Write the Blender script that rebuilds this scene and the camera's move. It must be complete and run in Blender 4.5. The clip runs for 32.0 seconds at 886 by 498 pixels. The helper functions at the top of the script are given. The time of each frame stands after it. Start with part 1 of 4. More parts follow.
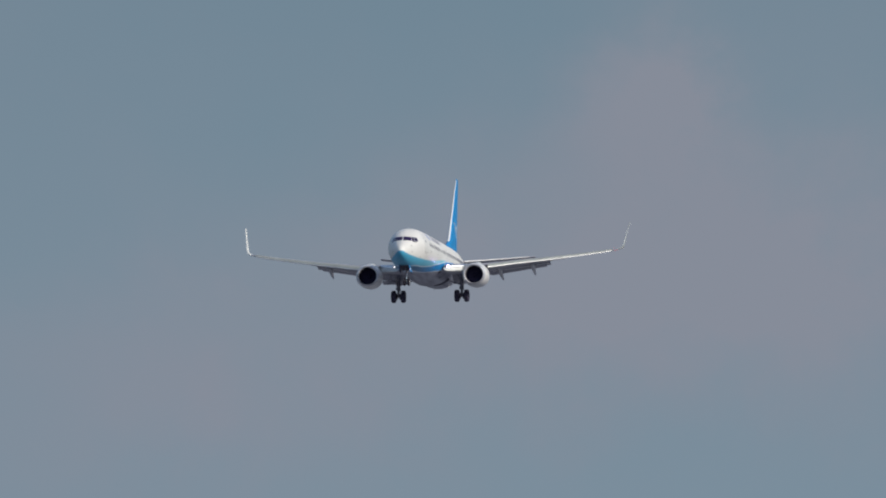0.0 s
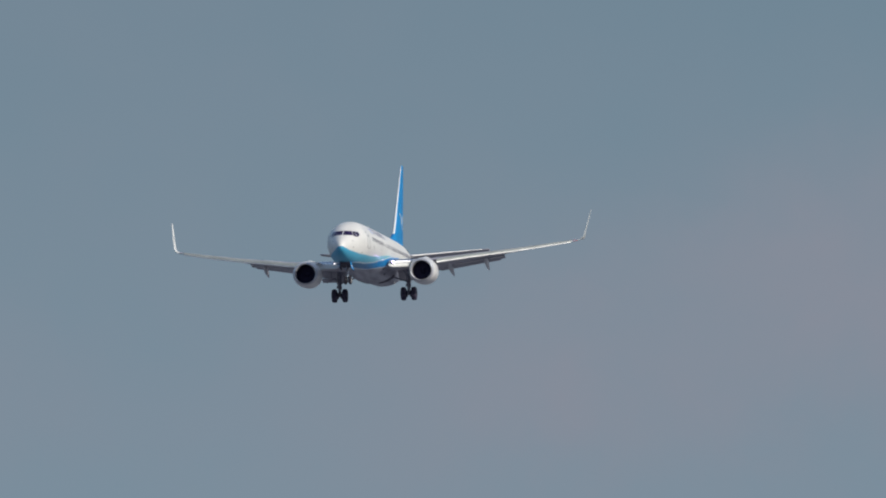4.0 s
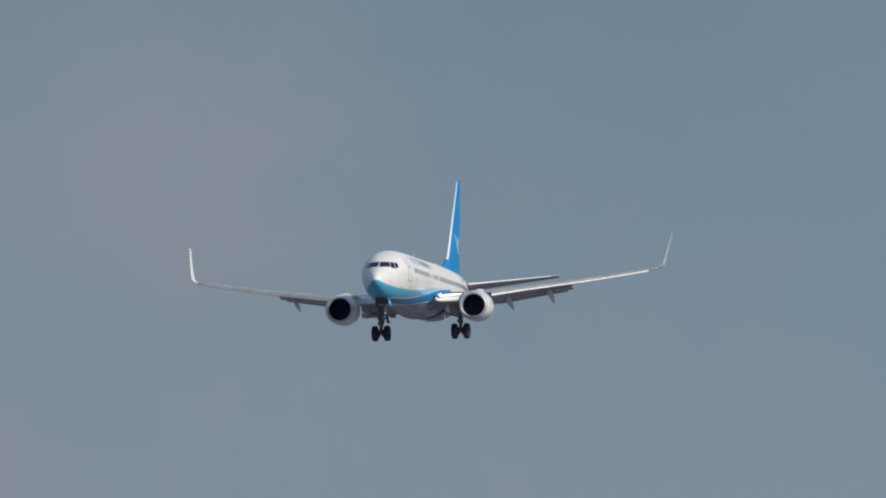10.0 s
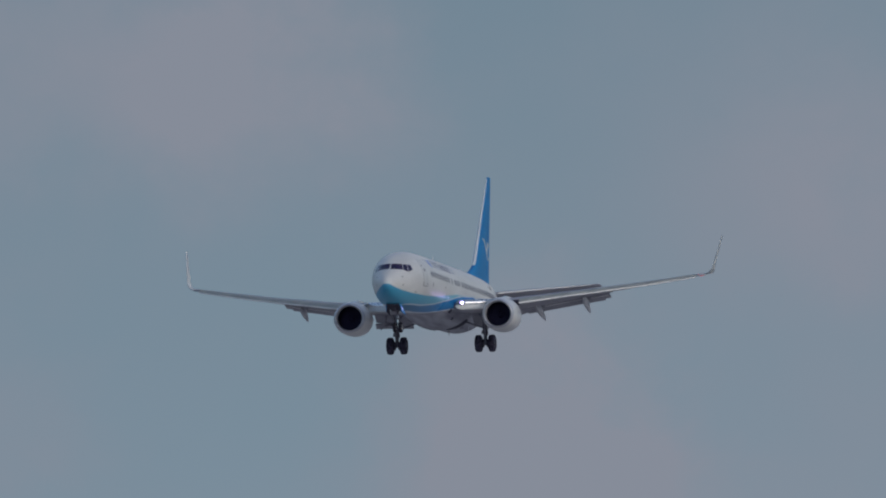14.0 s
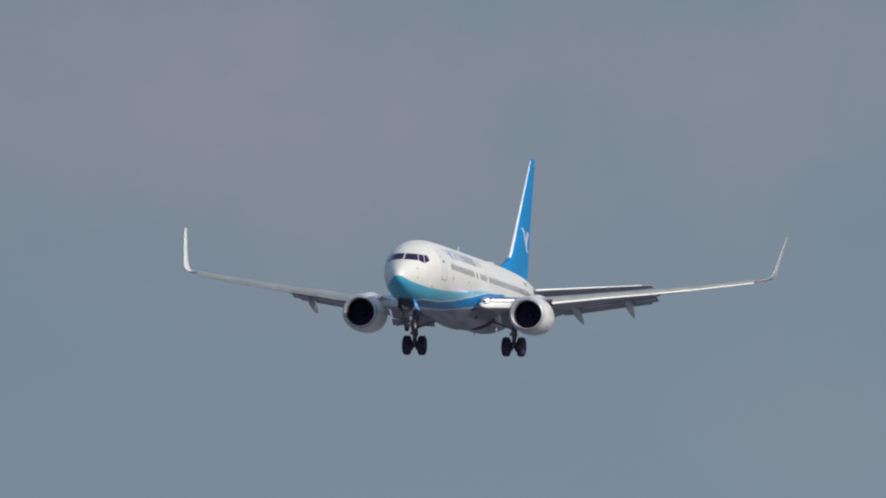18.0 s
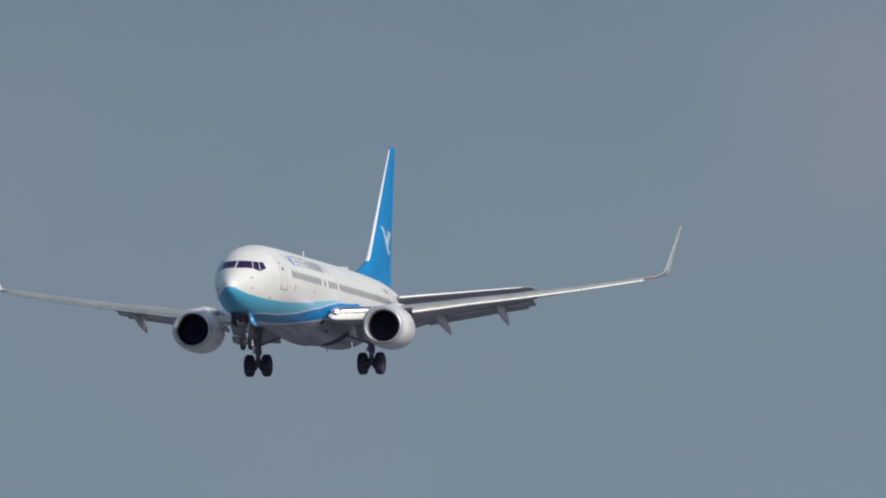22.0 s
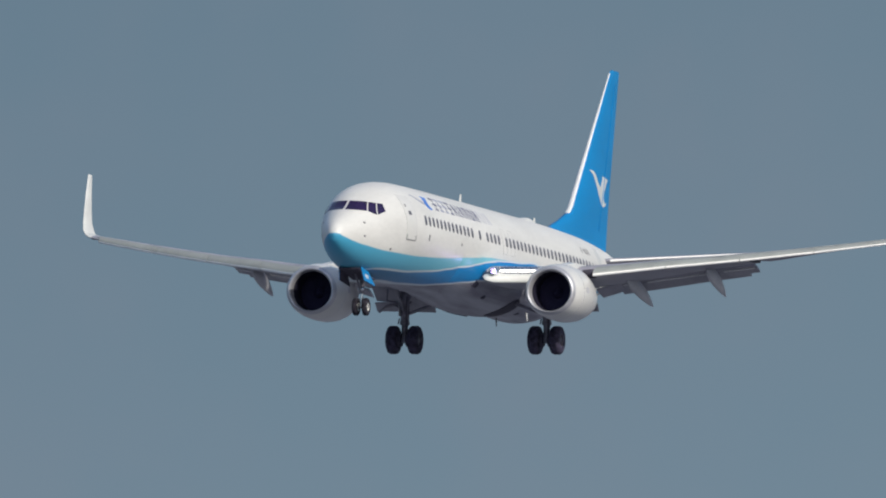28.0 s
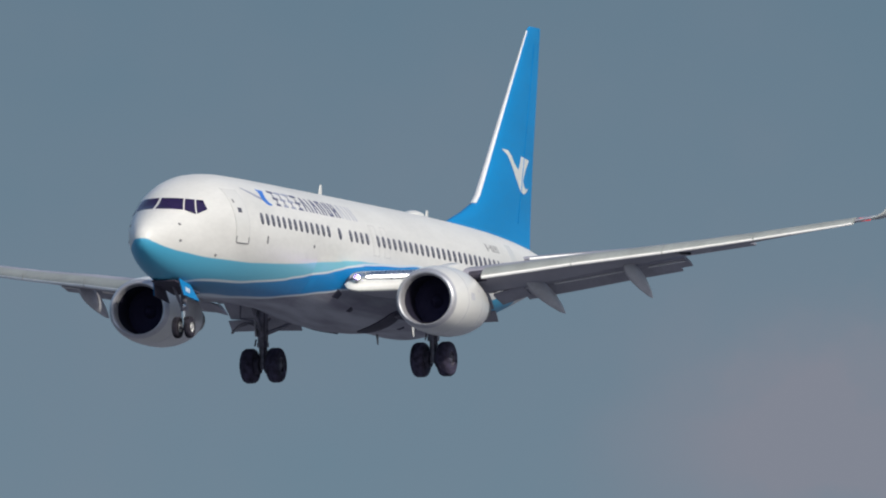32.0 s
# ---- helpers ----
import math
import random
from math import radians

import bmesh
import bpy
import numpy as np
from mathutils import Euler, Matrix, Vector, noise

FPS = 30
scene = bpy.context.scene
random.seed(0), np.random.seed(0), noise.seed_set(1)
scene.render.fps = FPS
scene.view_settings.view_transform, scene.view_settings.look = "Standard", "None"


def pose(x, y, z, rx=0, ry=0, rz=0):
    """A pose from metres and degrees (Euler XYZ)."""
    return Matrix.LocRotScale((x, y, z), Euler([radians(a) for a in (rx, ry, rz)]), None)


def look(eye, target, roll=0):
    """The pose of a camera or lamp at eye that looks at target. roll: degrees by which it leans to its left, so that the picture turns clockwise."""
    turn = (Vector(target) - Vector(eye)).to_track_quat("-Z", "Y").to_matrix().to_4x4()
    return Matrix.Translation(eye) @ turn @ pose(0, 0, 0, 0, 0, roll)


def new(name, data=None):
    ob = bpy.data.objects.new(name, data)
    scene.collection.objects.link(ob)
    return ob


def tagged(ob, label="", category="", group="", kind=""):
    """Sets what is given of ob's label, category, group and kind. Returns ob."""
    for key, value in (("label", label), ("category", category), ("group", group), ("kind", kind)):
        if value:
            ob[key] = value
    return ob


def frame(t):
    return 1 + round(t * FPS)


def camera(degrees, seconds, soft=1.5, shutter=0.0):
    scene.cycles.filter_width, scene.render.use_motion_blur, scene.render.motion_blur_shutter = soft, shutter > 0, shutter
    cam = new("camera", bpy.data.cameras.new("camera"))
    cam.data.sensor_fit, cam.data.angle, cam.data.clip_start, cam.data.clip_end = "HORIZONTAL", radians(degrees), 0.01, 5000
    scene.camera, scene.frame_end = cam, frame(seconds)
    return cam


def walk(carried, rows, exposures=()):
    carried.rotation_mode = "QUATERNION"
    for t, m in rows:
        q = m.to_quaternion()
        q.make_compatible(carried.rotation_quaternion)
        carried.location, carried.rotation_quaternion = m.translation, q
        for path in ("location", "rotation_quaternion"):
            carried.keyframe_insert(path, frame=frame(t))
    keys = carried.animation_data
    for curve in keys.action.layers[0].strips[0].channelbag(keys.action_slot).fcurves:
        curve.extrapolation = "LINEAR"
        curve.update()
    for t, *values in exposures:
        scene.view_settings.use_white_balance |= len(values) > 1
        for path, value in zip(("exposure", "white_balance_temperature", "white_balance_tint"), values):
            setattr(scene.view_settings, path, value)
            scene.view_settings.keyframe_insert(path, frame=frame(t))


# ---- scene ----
# ------------------------------------------------------------------ camera
cam = camera(1.3153, 32.0, soft=2.0)
EYE = (0.0, 0.0, 3.0)
CAMERA_ROWS = [  # seconds, tilt, roll, pan
    (0, 92.5547, 0.0000, 7.8210), (0.5, 92.5673, -0.0000, 7.9073), (1, 92.5685, -0.0000, 7.9432),
    (1.5, 92.5821, -0.0000, 7.9682), (2, 92.5817, -0.0000, 7.9851), (2.5, 92.5680, -0.0000, 8.0002),
    (3, 92.5458, -0.0000, 8.0925), (3.5, 92.5555, -0.0000, 8.2461), (4, 92.5586, -0.0000, 8.3505),
    (4.5, 92.5775, -0.0000, 8.4546), (6.5, 92.6185, -0.0000, 8.8371), (7, 92.6112, -0.0000, 8.9317),
    (7.5, 92.5999, -0.0000, 9.0146), (8, 92.6063, -0.0000, 9.1555), (8.5, 92.6051, 0.0000, 9.2299),
    (9, 92.6163, 0.0000, 9.2819), (9.5, 92.6121, -0.0000, 9.4216), (10, 92.6230, -0.0000, 9.5588),
    (10.5, 92.6436, -0.0000, 9.6383), (11, 92.6477, -0.0000, 9.7765), (11.5, 92.6360, 0.0000, 9.9287),
    (12, 92.6295, 0.0000, 10.0954), (12.5, 92.6357, -0.0000, 10.1931), (13, 92.6457, -0.0000, 10.2542),
    (13.5, 92.6403, -0.0000, 10.4005), (15.5, 92.6503, -0.0000, 10.9541), (16, 92.6470, 0.0000, 11.0821),
    (16.5, 92.6325, -0.0000, 11.2747), (17, 92.6300, -0.0000, 11.4666), (17.5, 92.6312, -0.0000, 11.6325),
    (18, 92.6331, -0.0000, 11.8111), (18.5, 92.6492, 0.0000, 11.9741), (19, 92.6515, 0.0000, 12.0789),
    (19.5, 92.6391, -0.0000, 12.2684), (20, 92.6354, -0.0000, 12.4003), (20.5, 92.6283, -0.0000, 12.6258),
    (21, 92.6191, -0.0000, 12.8321), (21.5, 92.6471, -0.0000, 12.9685), (22, 92.6577, 0.0000, 13.1548),
    (22.5, 92.6640, -0.0000, 13.3365), (23, 92.6612, -0.0000, 13.6066), (23.5, 92.6643, -0.0000, 13.9073),
    (24, 92.6624, -0.0000, 14.1902), (24.5, 92.6665, -0.0000, 14.4827), (25, 92.6654, -0.0000, 14.7110),
    (25.5, 92.6535, -0.0000, 15.0335), (26, 92.6653, 0.0000, 15.4301), (26.5, 92.6261, -0.0000, 15.7975),
    (28.5, 92.6026, -0.0000, 17.2043), (29, 92.6053, -0.0000, 17.6206), (29.5, 92.5737, -0.0000, 18.0198),
    (30, 92.6000, -0.0000, 18.3219), (30.5, 92.6049, -0.0000, 18.8131), (31, 92.5909, -0.0000, 19.2963),
    (31.5, 92.5935, -0.0000, 19.7556), (32, 92.6016, -0.0000, 20.2337),
]
walk(cam, [(t, pose(*EYE, a, b, c)) for t, a, b, c in CAMERA_ROWS])

# ------------------------------------------------------------------ light
SUN_EL, SUN_AZ = radians(31), radians(56)  # height; angle from -Y (behind the eye) towards +X
SUN_DIR = Vector((math.sin(SUN_AZ) * math.cos(SUN_EL), -math.cos(SUN_AZ) * math.cos(SUN_EL), math.sin(SUN_EL)))
sun = new("sun", bpy.data.lights.new("sun", "SUN"))
sun.data.energy, sun.data.angle, sun.data.color = 3.0, radians(0.55), (1.0, 0.945, 0.85)
sun.matrix_world = look(SUN_DIR * 100, (0, 0, 0))
scene.view_settings.exposure = 0.0


def link(tree, a, b):
    tree.links.new(a, b)


def math_node(tree, op, a, b=None, clamp=False):
    n = tree.nodes.new("ShaderNodeMath")
    n.operation, n.use_clamp = op, clamp
    for i, v in enumerate((a, b)):
        if v is None:
            continue
        if isinstance(v, (int, float)):
            n.inputs[i].default_value = v
        else:
            tree.links.new(v, n.inputs[i])
    return n.outputs[0]


def mix_col(tree, fac, a, b):
    n = tree.nodes.new("ShaderNodeMix")
    n.data_type = "RGBA"
    for i, v in ((0, fac), (6, a), (7, b)):
        if isinstance(v, (int, float)):
            n.inputs[i].default_value = v
        elif isinstance(v, tuple):
            n.inputs[i].default_value = (*v, 1.0) if len(v) == 3 else v
        else:
            tree.links.new(v, n.inputs[i])
    return n.outputs[2]


# soft clouds low in the sky: pan (degrees to the left of +Y), height above the horizon, half width, half height, strength
CLOUDS = [
    (7.52, 2.780, 0.110, 0.100, 0.55), (7.46, 2.580, 0.400, 0.180, 0.64), (7.30, 2.450, 0.300, 0.180, 0.48),
    (7.98, 2.400, 0.340, 0.190, 0.52), (8.42, 2.320, 0.280, 0.160, 0.35), (9.15, 2.330, 0.400, 0.140, 0.25),
    (9.90, 2.800, 0.260, 0.200, 0.30), (9.98, 2.690, 0.250, 0.140, 0.28), (10.10, 2.680, 0.600, 0.420, 0.22), (9.75, 2.350, 0.260, 0.180, 0.30), (10.44, 2.380, 0.190, 0.170, 0.90),
    (10.36, 2.250, 0.300, 0.120, 0.50), (10.84, 2.870, 0.230, 0.190, 0.50), (11.15, 2.920, 0.420, 0.150, 0.50),
    (11.27, 2.370, 0.200, 0.110, 0.30), (11.65, 2.780, 0.480, 0.280, 0.38), (12.25, 2.900, 0.400, 0.200, 0.62),
    (12.45, 2.650, 0.500, 0.300, 0.22), (13.40, 2.700, 0.600, 0.380, 0.24), (14.30, 2.760, 0.450, 0.330, 0.33),
    (14.92, 2.800, 0.480, 0.360, 0.78), (15.42, 2.950, 0.260, 0.150, 0.45), (18.08, 2.660, 0.190, 0.095, 0.62),
    (18.70, 2.310, 0.250, 0.130, 0.62), (19.50, 2.350, 0.320, 0.170, 0.85), (19.80, 2.280, 0.200, 0.120, 0.30),
]


def make_world():
    w = bpy.data.worlds.new("sky")
    scene.world = w
    w.use_nodes = True
    tr = w.node_tree
    tr.nodes.clear()
    out = tr.nodes.new("ShaderNodeOutputWorld")
    bg = tr.nodes.new("ShaderNodeBackground")
    sky = tr.nodes.new("ShaderNodeTexSky")
    sky.sky_type, sky.sun_disc = "NISHITA", False
    sky.sun_elevation, sky.sun_rotation = SUN_EL, math.pi - SUN_AZ
    sky.air_density, sky.dust_density, sky.ozone_density = 1.0, 1.6, 1.4
    co = tr.nodes.new("ShaderNodeTexCoord")
    sep = tr.nodes.new("ShaderNodeSeparateXYZ")
    link(tr, co.outputs["Generated"], sep.inputs[0])
    y = math_node(tr, "MAXIMUM", sep.outputs[1], 0.02)
    pan = math_node(tr, "MULTIPLY", math_node(tr, "DIVIDE", sep.outputs[0], y), -57.3)
    high = math_node(tr, "MULTIPLY", math_node(tr, "DIVIDE", sep.outputs[2], y), 57.3)
    # ragged edges: the place is pushed about by noise
    comb = tr.nodes.new("ShaderNodeCombineXYZ")
    link(tr, pan, comb.inputs[0])
    link(tr, high, comb.inputs[1])
    n1 = tr.nodes.new("ShaderNodeTexNoise")
    n1.inputs["Scale"].default_value, n1.inputs["Detail"].default_value, n1.inputs["Roughness"].default_value = 5.0, 6, 0.6
    link(tr, comb.outputs[0], n1.inputs["Vector"])
    ns = tr.nodes.new("ShaderNodeSeparateColor")
    link(tr, n1.outputs["Color"], ns.inputs[0])
    pu = math_node(tr, "ADD", pan, math_node(tr, "MULTIPLY", math_node(tr, "SUBTRACT", ns.outputs[0], 0.5), 0.3))
    hu = math_node(tr, "ADD", high, math_node(tr, "MULTIPLY", math_node(tr, "SUBTRACT", ns.outputs[1], 0.5), 0.26))
    total = None
    for a, e, ra, re, k in CLOUDS:
        sec = 1 / math.cos(radians(a))
        a, e, ra, re = 57.3 * math.tan(radians(a)), 57.3 * math.tan(radians(e)) * sec, ra * sec * sec, re * sec
        da = math_node(tr, "DIVIDE", math_node(tr, "SUBTRACT", pu, a), ra)
        de = math_node(tr, "DIVIDE", math_node(tr, "SUBTRACT", hu, e), re)
        q = math_node(tr, "ADD", math_node(tr, "MULTIPLY", da, da), math_node(tr, "MULTIPLY", de, de))
        g = math_node(tr, "MULTIPLY", math_node(tr, "POWER", 2.718, math_node(tr, "MULTIPLY", math_node(tr, "POWER", q, 1.5), -0.8)), k)
        total = g if total is None else math_node(tr, "ADD", total, g)
    n2 = tr.nodes.new("ShaderNodeTexNoise")
    n2.inputs["Scale"].default_value, n2.inputs["Detail"].default_value, n2.inputs["Roughness"].default_value = 1.3, 4, 0.5
    link(tr, comb.outputs[0], n2.inputs["Vector"])
    veil = math_node(tr, "MULTIPLY", math_node(tr, "SUBTRACT", n2.outputs["Fac"], 0.42, True), 0.8, True)
    front = math_node(tr, "GREATER_THAN", sep.outputs[1], 0.03)
    total = math_node(tr, "MULTIPLY", math_node(tr, "ADD", total, veil), front)
    n3 = tr.nodes.new("ShaderNodeTexNoise")
    n3.inputs["Scale"].default_value, n3.inputs["Detail"].default_value, n3.inputs["Roughness"].default_value = 5.0, 6, 0.6
    link(tr, comb.outputs[0], n3.inputs["Vector"])
    total = math_node(tr, "MULTIPLY", total, math_node(tr, "ADD", math_node(tr, "MULTIPLY", n3.outputs["Fac"], 1.2), 0.5))
    total = math_node(tr, "MINIMUM", total, 1.0)
    # grey-blue haze low over the horizon, paler towards the ground and to the right, with the clouds in it
    low = tr.nodes.new("ShaderNodeMapRange")
    low.inputs["From Min"].default_value, low.inputs["From Max"].default_value = 2.0, 3.2
    link(tr, high, low.inputs["Value"])
    far = tr.nodes.new("ShaderNodeMapRange")
    far.inputs["From Min"].default_value, far.inputs["From Max"].default_value = 11.0, 19.0
    link(tr, pan, far.inputs["Value"])
    haze = mix_col(tr, low.outputs[0], mix_col(tr, far.outputs[0], HAZE_LOW, HAZE_LOW_FAR), mix_col(tr, far.outputs[0], HAZE_HIGH, HAZE_HIGH_FAR))
    hz = math_node(tr, "SUBTRACT", 1.4, math_node(tr, "MULTIPLY", math_node(tr, "ABSOLUTE", sep.outputs[2]), 5.0), True)
    base = mix_col(tr, math_node(tr, "MULTIPLY", hz, 0.98), sky.outputs[0], haze)
    col = mix_col(tr, math_node(tr, "MULTIPLY", total, 0.95), base, mix_col(tr, far.outputs[0], CLOUD, CLOUD_FAR))
    link(tr, col, bg.inputs[0])
    bg.inputs[1].default_value = SKY
    link(tr, bg.outputs[0], out.inputs[0])


SKY = 0.13
HAZE_LOW, HAZE_HIGH = (1.51, 2.09, 2.62), (1.13, 1.71, 2.22)
HAZE_LOW_FAR, HAZE_HIGH_FAR = (1.20, 1.79, 2.32), (0.93, 1.49, 2.02)
CLOUD, CLOUD_FAR = (1.85, 2.02, 2.45), (1.70, 1.82, 2.22)
make_world()

# ------------------------------------------------------------------ materials


def material(name, color=(0.5, 0.5, 0.5), rough=0.5, metal=0.0, coat=0.0, grain=0.06, scale=2.0, bump=0.0, spec=0.5):
    m = bpy.data.materials.new(name)
    m.use_nodes = True
    tr = m.node_tree
    b = tr.nodes["Principled BSDF"]
    b.inputs["Roughness"].default_value, b.inputs["Metallic"].default_value = rough, metal
    b.inputs["Coat Weight"].default_value, b.inputs["Coat Roughness"].default_value = coat, 0.12
    b.inputs["Specular IOR Level"].default_value = spec
    co = tr.nodes.new("ShaderNodeTexCoord")
    mp = tr.nodes.new("ShaderNodeMapping")
    mp.inputs["Scale"].default_value = (0.35, 1, 1)
    link(tr, co.outputs["Object"], mp.inputs[0])
    n1 = tr.nodes.new("ShaderNodeTexNoise")
    n1.inputs["Scale"].default_value, n1.inputs["Detail"].default_value = scale, 6
    n2 = tr.nodes.new("ShaderNodeTexNoise")
    n2.inputs["Scale"].default_value, n2.inputs["Detail"].default_value = scale * 9, 3
    link(tr, mp.outputs[0], n1.inputs["Vector"])
    link(tr, mp.outputs[0], n2.inputs["Vector"])
    f = math_node(tr, "ADD", math_node(tr, "MULTIPLY", n1.outputs["Fac"], 0.7), math_node(tr, "MULTIPLY", n2.outputs["Fac"], 0.3))
    lo = tuple(max(0.0, c * (1 - grain * 2.2)) for c in color)
    hi = tuple(min(1.0, c * (1 + grain)) for c in color)
    rp = tr.nodes.new("ShaderNodeMapRange")
    rp.inputs["From Min"].default_value, rp.inputs["From Max"].default_value = 0.35, 0.62
    link(tr, f, rp.inputs["Value"])
    col = mix_col(tr, rp.outputs[0], lo, hi)
    link(tr, col, b.inputs["Base Color"])
    r = math_node(tr, "ADD", rough - 0.05, math_node(tr, "MULTIPLY", n2.outputs["Fac"], 0.1), True)
    link(tr, r, b.inputs["Roughness"])
    if bump:
        bp = tr.nodes.new("ShaderNodeBump")
        bp.inputs["Strength"].default_value, bp.inputs["Distance"].default_value = bump, 0.02
        link(tr, f, bp.inputs["Height"])
        link(tr, bp.outputs[0], b.inputs["Normal"])
    return m


def glow(name, color, strength):
    m = bpy.data.materials.new(name)
    m.use_nodes = True
    b = m.node_tree.nodes["Principled BSDF"]
    b.inputs["Base Color"].default_value = (*color, 1)
    b.inputs["Emission Color"].default_value = (*color, 1)
    b.inputs["Emission Strength"].default_value = strength
    return m


WHITE_C, TEAL_C, BLUE_C, GREY_C = (0.665, 0.66, 0.634), (0.05, 0.33, 0.52), (0.005, 0.23, 0.57), (0.36, 0.37, 0.42)
# darker belly grey for painted-in shade and reflections
GREY_SHADED = (0.17, 0.165, 0.215)
M_WHITE = material("white_paint", WHITE_C, 0.32, coat=0.4, grain=0.03, scale=0.7)
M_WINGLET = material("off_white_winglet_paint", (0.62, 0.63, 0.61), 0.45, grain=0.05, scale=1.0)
# greyer copy for the left winglet: its dimmer light is put into the colour
M_WINGLET_DIM = material("dim_winglet_paint", (0.44, 0.47, 0.47), 0.5, grain=0.06, scale=1.0)
M_FIN = material("bright_blue_paint", (0.003, 0.205, 0.49), 0.5, coat=0.05, grain=0.04, scale=0.6, spec=0.25)
M_DARKBLUE = material("navy_paint", (0.065, 0.068, 0.15), 0.4, grain=0.05)
M_LOGO = material("logo_blue_paint", (0.02, 0.17, 0.62), 0.4, grain=0.05)
M_PALE = material("pale_blue_paint", (0.3, 0.32, 0.43), 0.4, grain=0.05)
M_METAL = material("polished_aluminium", (0.82, 0.83, 0.85), 0.28, metal=1.0, grain=0.05, scale=1.2)
M_EDGE = material("bright_leading_edge_metal", (0.8, 0.8, 0.79), 0.4, metal=0.12, grain=0.04, scale=1.5)
M_SLAT = material("pale_slat_paint", (0.29, 0.31, 0.3), 0.55, grain=0.08, scale=1.0, spec=0.3)
M_LIP = material("satin_inlet_lip_metal", (0.52, 0.52, 0.55), 0.42, metal=0.55, grain=0.06, scale=1.5)
# main wheel rims: shade under the wing is put into this dark colour
M_RIM_SHADED = material("shaded_wheel_rim", (0.085, 0.08, 0.11), 0.5, metal=0.2, grain=0.2, scale=8)
M_WING = material("grey_wing_paint", (0.31, 0.305, 0.35), 0.45, grain=0.08, scale=0.8)
M_FLAP = material("light_grey_flap_paint", (0.335, 0.33, 0.375), 0.5, grain=0.1, scale=1.4)
M_GREYP = material("grey_fairing_paint", (0.5, 0.5, 0.53), 0.45, grain=0.08, scale=1.2)
M_DARK = material("dark_bay", (0.05, 0.046, 0.075), 0.75, grain=0.2, scale=3)
# near-black duct, fan and spinner: the inlet's shade is put into their colour
M_DUCT_SHADE = material("inlet_duct", (0.02, 0.019, 0.036), 0.9, grain=0.1, scale=3, spec=0.1)
M_FAN_SHADE = material("shade_dark_fan", (0.04, 0.036, 0.075), 1.0, metal=0.0, grain=0.1, spec=0.0)
M_HOT = material("burnt_nozzle_metal", (0.3, 0.28, 0.27), 0.4, metal=0.9, grain=0.2, scale=2)
M_GLASS = material("dark_cockpit_glass", (0.022, 0.012, 0.055), 0.1, grain=0.1, spec=0.5)
M_CABIN = material("dark_cabin_window", (0.09, 0.09, 0.12), 0.4, grain=0.2)
M_FAINT = material("faint_seam", (0.5, 0.5, 0.5), 0.6, grain=0.05)
M_MIST = material("pale_title_paint", (0.45, 0.46, 0.51), 0.4, grain=0.04)
M_SEAM = material("dark_seam", (0.2, 0.2, 0.21), 0.6, grain=0.1)
M_TYRE = material("tyre_rubber", (0.05, 0.045, 0.078), 0.8, grain=0.3, scale=6, bump=0.2, spec=0.2)
M_TYRE_NOSE = material("nose_tyre_rubber", (0.028, 0.026, 0.036), 0.85, grain=0.3, scale=6, bump=0.2, spec=0.15)
M_RIM = material("painted_wheel_rim", (0.66, 0.66, 0.63), 0.35, metal=0.3, grain=0.12, scale=8)
M_STRUT = material("gear_steel_grey", (0.21, 0.205, 0.245), 0.45, metal=0.25, grain=0.2, scale=5)
M_CHROME = material("chrome_piston", (0.8, 0.8, 0.82), 0.15, metal=1.0, grain=0.05)
M_RED = glow("red_navigation_lens", (0.8, 0.03, 0.03), 0.6)
M_GREEN = material("green_navigation_lens", (0.03, 0.12, 0.07), 0.15, grain=0.05)
M_LAMP = glow("landing_lamp_lens", (0.56, 0.42, 1.0), 110.0)
M_LAMP_DIM = glow("faint_lamp_lens", (0.8, 0.8, 0.85), 2.0)


